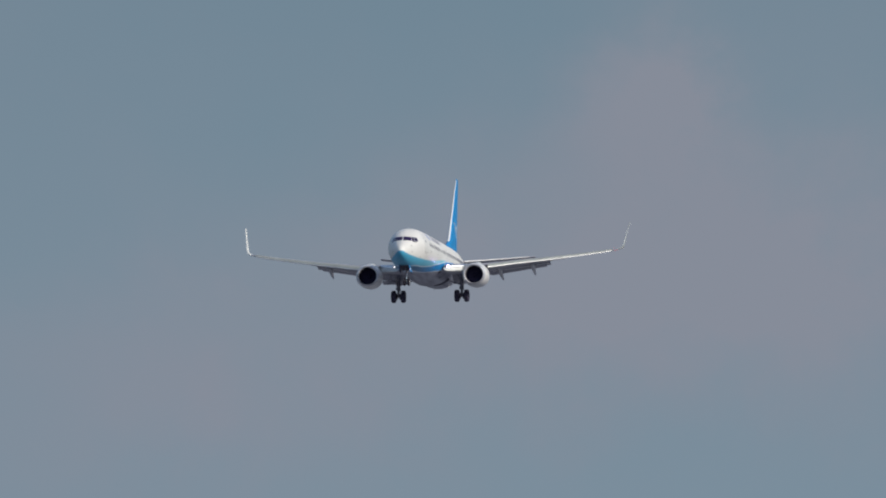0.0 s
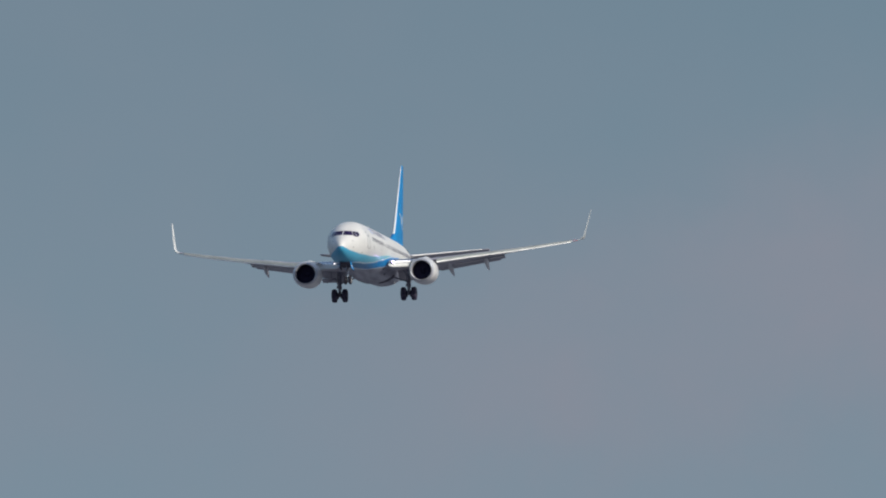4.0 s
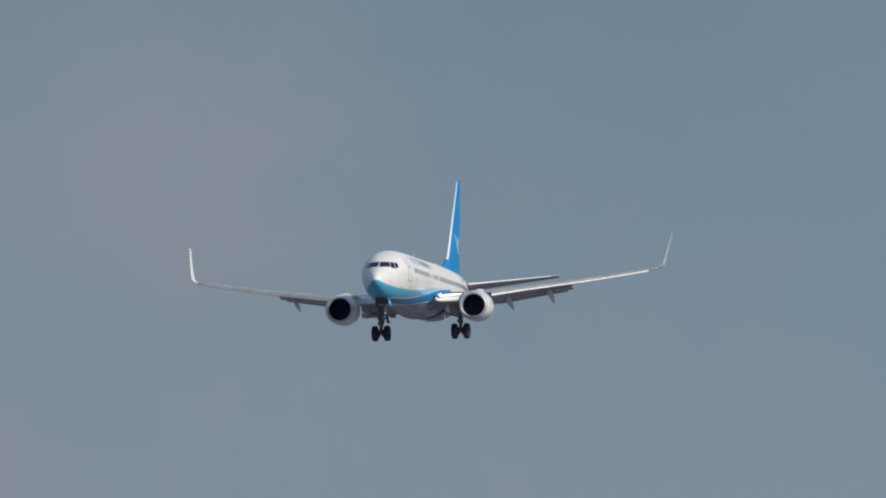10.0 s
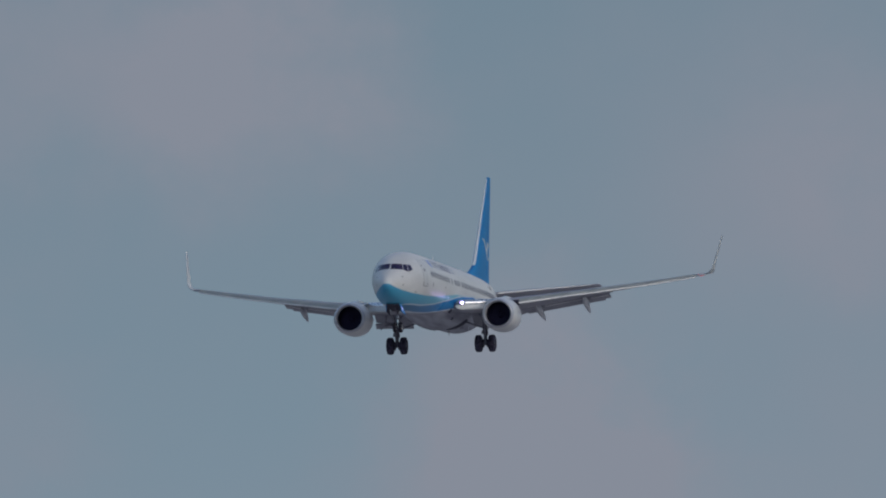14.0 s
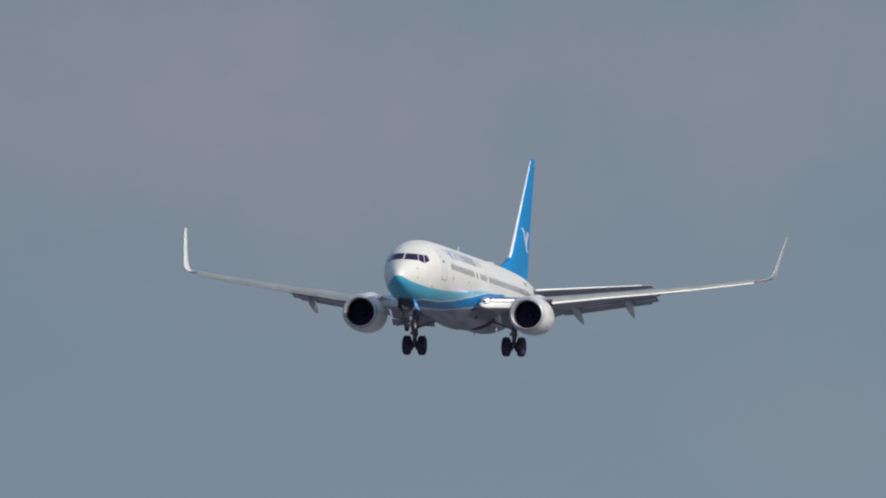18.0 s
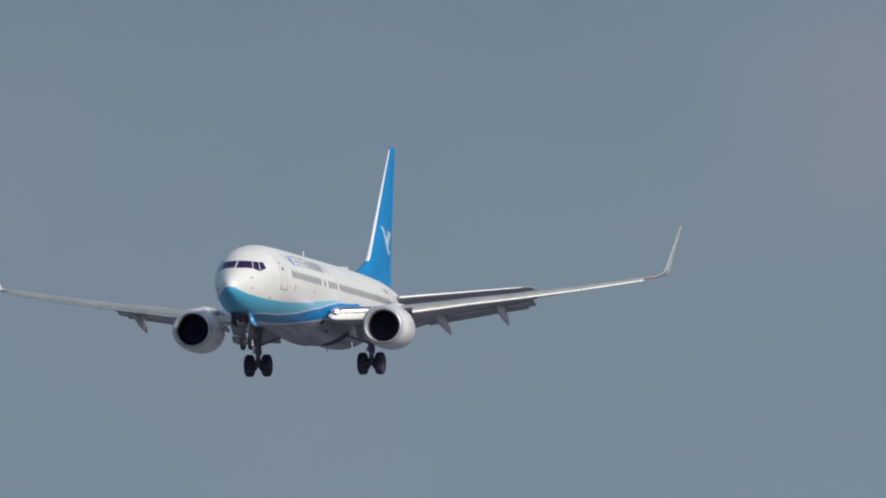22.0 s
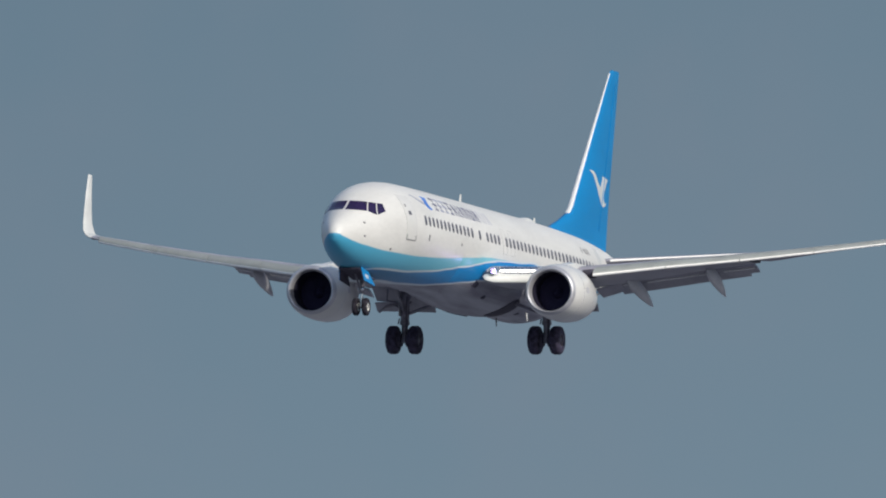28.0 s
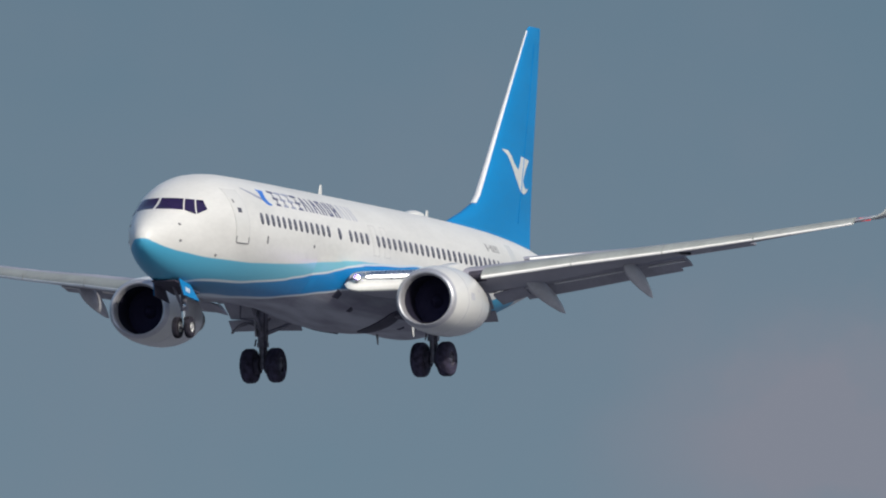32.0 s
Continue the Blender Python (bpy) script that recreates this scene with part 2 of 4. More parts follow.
def livery():
    """White upper body, teal and blue bands that sweep back along the lower body, thin white lines between, grey belly."""
    m = material("fuselage_livery", WHITE_C, 0.42, coat=0.0, grain=0.045, scale=0.9)
    tr = m.node_tree
    b = tr.nodes["Principled BSDF"]
    white = b.inputs["Base Color"].links[0].from_socket
    co = tr.nodes.new("ShaderNodeTexCoord")
    sep = tr.nodes.new("ShaderNodeSeparateXYZ")
    link(tr, co.outputs["Object"], sep.inputs[0])
    s40 = math_node(tr, "DIVIDE", math_node(tr, "MULTIPLY", sep.outputs[0], -1.0), 40.0, True)
    z = sep.outputs[2]

    def edge(points):
        """Height along the body: (station, z) pairs, linear between."""
        rp = tr.nodes.new("ShaderNodeValToRGB")
        el = rp.color_ramp.elements
        rp.color_ramp.interpolation = "CARDINAL"
        while len(el) < len(points):
            el.new(0.5)
        for e, (s, h) in zip(el, points):
            e.position = s / 40.0
            v = (h + 3.0) / 6.0
            e.color = (v, v, v, 1)
        link(tr, s40, rp.inputs[0])
        return math_node(tr, "SUBTRACT", math_node(tr, "MULTIPLY", rp.outputs[0], 6.0), 3.0)

    def below(h):
        return math_node(tr, "MULTIPLY", math_node(tr, "SUBTRACT", h, z), 40.0, True)

    e1 = edge(EDGE_TEAL)
    e2 = edge(EDGE_LINE)
    e3 = edge(EDGE_BLUE)
    e4 = edge(EDGE_TAIL)
    # the teal turns deeper towards the nose and lighter aft
    n = tr.nodes.new("ShaderNodeMapRange")
    n.inputs["From Min"].default_value, n.inputs["From Max"].default_value = 0.0, 0.36
    link(tr, s40, n.inputs["Value"])
    teal = mix_col(tr, n.outputs[0], TEAL_C, (0.2, 0.52, 0.62))
    line = (0.62, 0.68, 0.72)
    # the lower band runs from slate blue under the nose to full blue at the wing
    nb = tr.nodes.new("ShaderNodeMapRange")
    nb.inputs["From Min"].default_value, nb.inputs["From Max"].default_value = 0.1, 0.32
    link(tr, s40, nb.inputs["Value"])
    blue = mix_col(tr, nb.outputs[0], (0.05, 0.2, 0.36), BLUE_C)
    col = mix_col(tr, below(e1), white, teal)
    col = mix_col(tr, below(math_node(tr, "ADD", e2, 0.035)), col, line)
    col = mix_col(tr, below(math_node(tr, "SUBTRACT", e2, 0.035)), col, blue)
    col = mix_col(tr, below(math_node(tr, "ADD", e3, 0.03)), col, line)
    # noise mottles the belly grey: reflections and shade put into the colour
    mp = tr.nodes.new("ShaderNodeMapping")
    mp.inputs["Scale"].default_value = (0.22, 1.3, 1.3)
    link(tr, co.outputs["Object"], mp.inputs[0])
    mottle = tr.nodes.new("ShaderNodeTexNoise")
    mottle.inputs["Scale"].default_value, mottle.inputs["Detail"].default_value = 1.2, 6
    link(tr, mp.outputs[0], mottle.inputs["Vector"])
    gr = tr.nodes.new("ShaderNodeMapRange")
    gr.inputs["From Min"].default_value, gr.inputs["From Max"].default_value = 0.38, 0.62
    link(tr, mottle.outputs["Fac"], gr.inputs["Value"])
    grey = mix_col(tr, gr.outputs[0], GREY_SHADED, GREY_C)
    col = mix_col(tr, below(math_node(tr, "SUBTRACT", e3, 0.03)), col, grey)
    col = mix_col(tr, below(e4), col, (0.03, 0.3, 0.5))
    link(tr, col, b.inputs["Base Color"])
    # frame joints and rivet rows: fine relief
    br = tr.nodes.new("ShaderNodeTexBrick")
    br.inputs["Scale"].default_value = 1.0
    br.inputs["Mortar Size"].default_value, br.inputs["Brick Width"].default_value, br.inputs["Row Height"].default_value = 0.008, 2.4, 0.8
    link(tr, co.outputs["Object"], br.inputs["Vector"])
    bp = tr.nodes.new("ShaderNodeBump")
    bp.inputs["Strength"].default_value, bp.inputs["Distance"].default_value = 0.12, 0.004
    link(tr, br.outputs["Fac"], bp.inputs["Height"])
    link(tr, bp.outputs[0], b.inputs["Normal"])
    return m


EDGE_TEAL = [(0.25, -0.5), (0.45, -0.6), (0.8, -0.72), (1.3, -0.82), (2.3, -0.92), (3.5, -0.98), (6.7, -0.93), (10.7, -0.67), (13.4, -0.44), (14.9, -0.32), (16.5, -0.27), (19.0, -0.19), (21.2, -0.12), (22.5, -0.6), (24.0, -1.6)]
EDGE_LINE = [(0.25, -2.2), (2.0, -1.9), (3.4, -1.66), (6.6, -1.52), (9.6, -1.24), (11.1, -1.02), (12.6, -0.81), (13.6, -0.62), (15.4, -0.42), (17.0, -0.3), (19.0, -0.21), (21.2, -0.13), (22.5, -0.62), (24.0, -1.62)]
EDGE_BLUE = [(0.25, -2.6), (3.0, -2.2), (4.9, -2.0), (7.3, -1.93), (10.0, -1.77), (12.1, -1.54), (13.5, -1.36), (15.3, -1.14), (18.0, -0.9), (21.2, -0.6), (22.5, -1.0), (24.0, -1.7)]
EDGE_TAIL = [(0, -3.0), (24.5, -3.0), (26.0, -1.7), (28.0, -0.8), (31.0, -0.36), (32.4, -0.45), (32.9, -1.6), (38.0, -3.0)]
M_BODY = livery()

# ------------------------------------------------------------------ mesh helpers


def part(name, bm, mat, parent, label="", smooth=True, angle=40):
    me = bpy.data.meshes.new(name)
    bmesh.ops.recalc_face_normals(bm, faces=bm.faces[:])
    bm.to_mesh(me)
    bm.free()
    me.materials.append(mat)
    if smooth:
        me.polygons.foreach_set("use_smooth", [True] * len(me.polygons))
        me.set_sharp_from_angle(angle=radians(angle))
    ob = new(name, me)
    ob.parent = parent
    if label:
        tagged(ob, label)
    return ob


def loft(rings, caps=True, closed=True, bm=None):
    bm = bm or bmesh.new()
    vs = [[bm.verts.new(p) for p in r] for r in rings]
    n = len(rings[0])
    for a, b in zip(vs, vs[1:]):
        for i in range(n if closed else n - 1):
            j = (i + 1) % n
            bm.faces.new((a[i], a[j], b[j], b[i]))
    if caps and closed:
        bm.faces.new(vs[0])
        bm.faces.new(vs[-1])
    return bm


def tube(bm, a, b, r0, r1=None, n=12):
    """A round bar from a to b."""
    a, b = Vector(a), Vector(b)
    r1 = r0 if r1 is None else r1
    q = (b - a).to_track_quat("Z", "Y")
    rings = []
    for p, r in ((a, r0 * 0.85), (a + (b - a) * 0.02, r0), (b - (b - a) * 0.02, r1), (b, r1 * 0.85)):
        rings.append([p + q @ Vector((r * math.cos(k * math.tau / n), r * math.sin(k * math.tau / n), 0)) for k in range(n)])
    return loft(rings, bm=bm)


def slab(bm, corners, thick):
    """A plate with softened rim from a flat outline."""
    c = [Vector(p) for p in corners]
    nrm = (c[1] - c[0]).cross(c[2] - c[0]).normalized()
    mid = sum(c, Vector()) / len(c)
    e = 0.25 * thick
    rings = []
    for k, sc in ((-0.5, e), (-0.3, 0.0), (0.3, 0.0), (0.5, e)):
        rings.append([p + nrm * thick * k + (mid - p).normalized() * sc for p in c])
    return loft(rings, bm=bm)


def smooth_curve(xs, ys):
    """Monotone cubic through the points."""
    xs, ys = np.array(xs, float), np.array(ys, float)
    h, d = np.diff(xs), np.diff(ys) / np.diff(xs)
    m = np.zeros(len(xs))
    m[0], m[-1] = d[0], d[-1]
    for i in range(1, len(xs) - 1):
        if d[i - 1] * d[i] > 0:
            w1, w2 = 2 * h[i] + h[i - 1], h[i] + 2 * h[i - 1]
            m[i] = (w1 + w2) / (w1 / d[i - 1] + w2 / d[i])

    def f(x):
        x = min(max(x, xs[0]), xs[-1])
        i = min(int(np.searchsorted(xs, x, side="right")) - 1, len(h) - 1)
        t = (x - xs[i]) / h[i]
        return float((2 * t ** 3 - 3 * t ** 2 + 1) * ys[i] + (t ** 3 - 2 * t ** 2 + t) * h[i] * m[i]
                     + (-2 * t ** 3 + 3 * t ** 2) * ys[i + 1] + (t ** 3 - t ** 2) * h[i] * m[i + 1])
    return f


# ------------------------------------------------------------------ the ground under the approach


def ground():
    bm = bmesh.new()
    bmesh.ops.create_circle(bm, cap_ends=True, segments=96, radius=9000)
    m = material("dry_flat_ground", (0.17, 0.176, 0.205), 0.9, grain=0.35, scale=0.02)
    g = part("ground", bm, m, None, smooth=False)
    tagged(g, "flat dull grey open ground reaching the horizon", "ground", kind="structure")


ground()

# ------------------------------------------------------------------ the airliner: x forward, y to its left, z up; stations run aft from the nose
airliner = new("airliner")
tagged(airliner, "white and blue twin-engine passenger jet, wheels and flaps down, landing", "airplane")

TOP = smooth_curve([.25, .33, .55, .95, 1.4, 1.8, 2.3, 3.0, 4.0, 5.0, 6.3, 10, 22, 30, 34, 36.5, 38.0], [-.58, -.32, -.09, .2, .44, .62, .98, 1.34, 1.66, 1.83, 1.915, 1.95, 1.945, 1.85, 1.67, 1.4, 1.05])
BOT = smooth_curve([.25, .33, .55, .95, 1.6, 2.5, 4.0, 5.5, 12, 24, 27, 31, 35, 38.0], [-.58, -.8, -1.0, -1.24, -1.5, -1.73, -1.93, -2.01, -2.02, -2.06, -1.75, -1.05, -.16, .6])
WID = smooth_curve([.25, .33, .55, .95, 1.6, 2.5, 3.5, 4.5, 5.5, 6.5, 25, 28, 31, 34, 36.5, 38.0], [0.0, .2, .38, .62, .89, 1.2, 1.48, 1.7, 1.83, 1.88, 1.88, 1.76, 1.45, 1.0, .58, .26])
MIDZ = smooth_curve([.25, 2.0, 5.5, 25, 32, 38.0], [-.58, -.28, .06, .06, .45, 1.0])


def body_point(s, a, off=0.0):
    """A point of the body at station s, angle a from the top towards the left."""
    c, h = math.cos(a), MIDZ(s)
    up = TOP(s) - h if c > 0 else h - BOT(s)
    return Vector((-s, (WID(s) + off) * math.sin(a), h + (up + off) * c))


def side_point(s, z, side=1, off=0.0):
    h = MIDZ(s)
    up = TOP(s) - h if z > h else h - BOT(s)
    c = max(-1.0, min(1.0, (z - h) / up))
    return body_point(s, side * math.acos(c), off)


def nose_point(y, z, off=0.0):
    """A point of the nose over (y, z), pushed out along its normal."""
    def g(yy, zz):
        lo, hi = 0.0, 7.0
        for _ in range(40):
            s = (lo + hi) / 2
            h = MIDZ(s)
            up = TOP(s) - h if zz > h else h - BOT(s)
            inside = (yy / max(WID(s), 1e-6)) ** 2 + ((zz - h) / max(up, 1e-6)) ** 2 < 1
            lo, hi = (lo, s) if inside else (s, hi)
        return Vector((-lo, yy, zz))
    p = g(y, z)
    if off:
        e = 0.02
        n = (g(y + e, z) - g(y - e, z)).cross(g(y, z + e) - g(y, z - e)).normalized()
        p = p + (n if n.x > 0 else -n) * off
    return p


def sheet(bm, fn, nu, nv, off, back=0.02):
    """A curved plate: fn(u, v, off) for u, v in 0..1, with a rim that goes back into the skin."""
    top = [[bm.verts.new(fn(i / nu, j / nv, off)) for j in range(nv + 1)] for i in range(nu + 1)]
    for i in range(nu):
        for j in range(nv):
            bm.faces.new((top[i][j], top[i + 1][j], top[i + 1][j + 1], top[i][j + 1]))
    rim = [(i, 0) for i in range(nu + 1)] + [(nu, j) for j in range(1, nv + 1)] + [(i, nv) for i in range(nu - 1, -1, -1)] + [(0, j) for j in range(nv - 1, 0, -1)]
    low = [bm.verts.new(fn(i / nu, j / nv, -back)) for i, j in rim]
    for k in range(len(rim)):
        q = (k + 1) % len(rim)
        a, b = rim[k], rim[q]
        bm.faces.new((top[a[0]][a[1]], top[b[0]][b[1]], low[q], low[k]))
    return bm


def quad_on_side(corners, side, nu=4, nv=4, off=0.006, bm=None):
    """A plate on the body's side from four (station, z) corners."""
    (a, b, c, d) = corners

    def fn(u, v, o):
        s = (a[0] * (1 - u) + b[0] * u) * (1 - v) + (d[0] * (1 - u) + c[0] * u) * v
        z = (a[1] * (1 - u) + b[1] * u) * (1 - v) + (d[1] * (1 - u) + c[1] * u) * v
        return side_point(s, z, side, o)
    return sheet(bm or bmesh.new(), fn, nu, nv, off)


def build_fuselage():
    st = [.252, .27, .3, .35, .42, .52, .66, .82, 1.05, 1.3, 1.6, 1.9, 2.2, 2.6, 3.0, 3.5, 4.0, 4.6, 5.3, 6.2]
    st += [6.2 + 1.0 * k for k in range(1, 19)] + [25, 26, 27, 28, 29, 30, 31, 32, 33, 34, 35, 36, 36.8, 37.5, 37.9, 38.0]
    n = 64
    bm = loft([[body_point(s, k * math.tau / n) for k in range(n)] for s in st])
    return part("fuselage", bm, M_BODY, airliner, "white fuselage with teal and blue sweeping lower bands", angle=60)


fuselage = build_fuselage()


def build_cabin_windows():
    """Oval cabin windows; one mesh a side."""
    idx = [i for i in range(0, 47) if i not in (13, 15, 20)]
    for side in (1, -1):
        rings = []
        for sc, off in ((1.05, -0.015), (1.05, 0.004), (0.96, 0.007)):
            r = []
            for k in range(14):
                a = k * math.tau / 14
                ca, sa = math.cos(a), math.sin(a)
                s = WIN_S + 0.13 * sc * math.copysign(abs(ca) ** 0.8, ca)
                z = WIN_Z + 0.185 * sc * math.copysign(abs(sa) ** 0.8, sa)
                p = side_point(12.0, z, side, off)
                p.x = -(s - WIN_S)
                r.append(p)
            rings.append(r)
        bm = loft(rings)
        first = None
        for i in idx:
            s = WIN_S + PITCH * i
            if s > 30.2:
                continue
            if first is None:
                first = part("cabin_window", bm, M_CABIN, fuselage)
                ob = first
            else:
                ob = new("cabin_window", first.data)
                ob.parent = fuselage
            narrow = side_point(s, WIN_Z, 1).y - side_point(12.0, WIN_Z, 1).y
            ob.location = (-s, side * narrow, 0)


WIN_S, WIN_Z, PITCH = 6.4, 0.45, 0.508
build_cabin_windows()


def build_cockpit():
    # corners over (y, z): inner bottom, outer bottom, outer top, inner top
    panes = {
        "windscreen": [(0.04, 0.49), (0.775, 0.47), (0.655, 0.85), (0.04, 0.87)],
        "side_window": [(0.81, 0.46), (1.065, 0.345), (0.905, 0.83), (0.695, 0.845)],
        "aft_side_window": [(1.09, 0.355), (1.225, 0.53), (1.065, 0.825), (0.935, 0.83)],
    }
    for side in (1, -1):
        for name, (a, b, c, d) in panes.items():
            def fn(u, v, o):
                y = (a[0] * (1 - u) + b[0] * u) * (1 - v) + (d[0] * (1 - u) + c[0] * u) * v
                z = (a[1] * (1 - u) + b[1] * u) * (1 - v) + (d[1] * (1 - u) + c[1] * u) * v
                return nose_point(side * y, z, o)
            part(name, sheet(bmesh.new(), fn, 6, 5, 0.012), M_GLASS, fuselage, "dark tinted cockpit window pane")


build_cockpit()


def frame_on_side(name, s0, s1, z0, z1, side, w=0.025, mat=None):
    bm = bmesh.new()
    for q in ([(s0, z0), (s1, z0), (s1, z0 + w), (s0, z0 + w)], [(s0, z1 - w), (s1, z1 - w), (s1, z1), (s0, z1)],
              [(s0, z0 + w), (s0 + w, z0 + w), (s0 + w, z1 - w), (s0, z1 - w)], [(s1 - w, z0 + w), (s1, z0 + w), (s1, z1 - w), (s1 - w, z1 - w)]):
        quad_on_side(q, side, 6 if q[1][0] - q[0][0] < 0.1 else 3, 6, 0.004, bm)
    return part(name, bm, mat or M_SEAM, fuselage)


def build_doors():
    for side in (1, -1):
        d = part("entry_door", quad_on_side([(4.46, -0.42), (5.32, -0.42), (5.32, 1.3), (4.46, 1.3)], side, 5, 8, 0.008), M_WHITE, fuselage, "closed white cabin door with small round window")
        for q in ([(4.5, -0.45), (5.28, -0.45), (5.28, -0.415), (4.5, -0.415)], [(4.47, -0.4), (4.51, -0.43), (4.51, -0.24), (4.47, -0.22)], [(5.27, -0.43), (5.31, -0.4), (5.31, -0.22), (5.27, -0.24)]):
            part("door_sill", quad_on_side(q, side, 3, 2, 0.016), M_SEAM, fuselage, "dark door sill")
        for s in (4.43, 5.33):
            part("door_seam", quad_on_side([(s, -0.42), (s + 0.02, -0.42), (s + 0.02, 1.32), (s, 1.32)], side, 1, 8, 0.004), M_FAINT, fuselage)
        part("door_window", quad_on_side([(4.72, 0.54), (4.95, 0.54), (4.95, 0.69), (4.72, 0.69)], side, 3, 3, 0.014), M_CABIN, fuselage)
        part("door_handle", quad_on_side([(4.6, 0.84), (4.68, 0.84), (4.68, 0.95), (4.6, 0.95)], side, 2, 2, 0.014), M_SEAM, fuselage)
        # aft door, overwing exits
        part("aft_door", quad_on_side([(30.6, -0.3), (31.35, -0.3), (31.35, 1.3), (30.6, 1.3)], side, 5, 8, 0.008), M_WHITE, fuselage, "closed white rear cabin door")
        for s in (16.55, 17.55):
            frame_on_side("overwing_exit_seam", s, s + 0.52, -0.05, 0.95, side, 0.015, M_FAINT)
        # probes, static ports and small hatches of the nose
        for s, z in ((1.55, -0.06), (1.52, -0.58), (3.45, -0.93)):
            part("probe", quad_on_side([(s, z), (s + 0.09, z), (s + 0.09, z + 0.07), (s, z + 0.07)], side, 1, 1, 0.02), M_SEAM, fuselage)
        part("static_port", quad_on_side([(6.78, -0.32), (6.9, -0.32), (6.9, -0.08), (6.78, -0.08)], side, 1, 2, 0.006), M_SEAM, fuselage)
        part("hatch", quad_on_side([(11.0, -0.18), (11.13, -0.18), (11.13, -0.08), (11.0, -0.08)], side, 1, 1, 0.006), M_SEAM, fuselage)
    frame_on_side("cargo_door_seam", 8.2, 9.4, -1.45, -0.75, -1, 0.02)


build_doors()


def build_titles():
    """The maker's mark and lettering as plain shapes: a swoosh, four blocks, nine bars; bars for the registration."""
    for side in (1, -1):
        def put(name, q, mat, label="", nu=2, nv=3):
            if side < 0:  # read from front to rear on both sides: mirrored order on the right
                q = [(TITLE_MID * 2 - s, z) for s, z in q]
            return part(name, quad_on_side(q, side, nu, nv, 0.005), mat, fuselage, label)
        for name, prs, mat, word in (("emblem_neck", EMBLEM_NECK, M_PALE, "pale blue thin swoosh"), ("emblem_wing", EMBLEM_WING, M_LOGO, "blue emblem shape"), ("emblem_body", EMBLEM_BODY, M_LOGO, "blue emblem shape")):
            if side < 0:
                prs = [(TITLE_MID * 2 - r[0], r[1], TITLE_MID * 2 - r[2], r[3]) for r in prs]

            def fn(u, v, o):
                k = u * (len(prs) - 1)
                i = min(int(k), len(prs) - 2)
                w = k - i
                r = [prs[i][q] * (1 - w) + prs[i + 1][q] * w for q in range(4)]
                return side_point(r[0] * (1 - v) + r[2] * v, r[1] * (1 - v) + r[3] * v, side, o)
            part(name, sheet(bmesh.new(), fn, (len(prs) - 1) * 3, 2, 0.005), mat, fuselage, word)
        s = 8.35
        for k in range(4):
            for z0, w in ((1.0, 0.4), (1.2, 0.5), (1.42, 0.54)):
                put("title_block", [(s, z0), (s + w, z0), (s + w, z0 + 0.07), (s, z0 + 0.07)], M_PALE if k in (1, 2) else M_DARKBLUE)
            put("title_block", [(s + 0.2, 1.0), (s + 0.28, 1.0), (s + 0.28, 1.5), (s + 0.2, 1.5)], M_DARKBLUE)
            s += 0.68
        for k in range(9):
            mat = M_DARKBLUE if k < 6 else M_MIST
            for d in ((0.0, 0.27) if k not in (1, 7) else (0.0,)):
                lean = (0.12 if d == 0 else -0.12) if k in (0, 2, 6) else 0.0
                put("title_bar", [(s + d - lean * 0.5, 1.0), (s + d + 0.12 - lean * 0.5, 1.0), (s + d + 0.12 + lean, 1.46), (s + d + lean, 1.46)], mat)
            if k in (3, 4, 5):
                z0 = 1.39 if k == 3 else 1.0 if k == 4 else 1.2
                put("title_bar", [(s + 0.12, z0), (s + 0.27, z0), (s + 0.27, z0 + 0.07), (s + 0.12, z0 + 0.07)], mat, nv=1)
            s += 0.6 if k not in (1, 7) else 0.34
        s = 28.0
        for k, (w, z0, z1) in enumerate(((0.09, 0.9, 1.14), (0.12, 1.0, 1.04), (0.08, 0.9, 1.14), (0.07, 0.9, 1.14), (0.09, 0.9, 1.14), (0.07, 0.9, 1.14))):
            part("registration_bar", quad_on_side([(s, z0), (s + w, z0), (s + w, z1), (s, z1)], side, 1, 2, 0.005), M_SEAM, fuselage)
            s += w + 0.15


TITLE_MID = 11.5
EMBLEM_NECK = [(5.9, 1.42, 5.94, 1.39), (6.4, 1.33, 6.36, 1.27), (6.8, 1.25, 6.76, 1.16), (7.22, 1.18, 7.2, 1.08)]
EMBLEM_WING = [(7.34, 1.47, 7.9, 1.44), (7.32, 1.34, 7.72, 1.32), (7.25, 1.22, 7.62, 1.22), (7.22, 1.13, 7.6, 1.13)]
EMBLEM_BODY = [(7.22, 1.13, 7.6, 1.13), (7.3, 1.03, 7.66, 1.07), (7.5, 0.96, 7.76, 1.03), (7.82, 0.96, 7.88, 1.0)]
build_titles()

# ------------------------------------------------------------------ wings


def foil(n=12, tc=0.12, camber=0.015):
    """Outline of an aerofoil from the trailing edge over the top to the nose and back below: (u, w) of the chord."""
    up, lo = [], []
    for k in range(n + 1):
        u = 0.5 * (1 + math.cos(math.pi * k / n))
        t = 5 * tc * (0.2969 * math.sqrt(u) - 0.126 * u - 0.3516 * u * u + 0.2843 * u ** 3 - 0.1015 * u ** 4) + 0.002
        c = camber * 4 * u * (1 - u)
        up.append((u, c + t))
        lo.append((u, c - t))
    return up + lo[-2::-1]


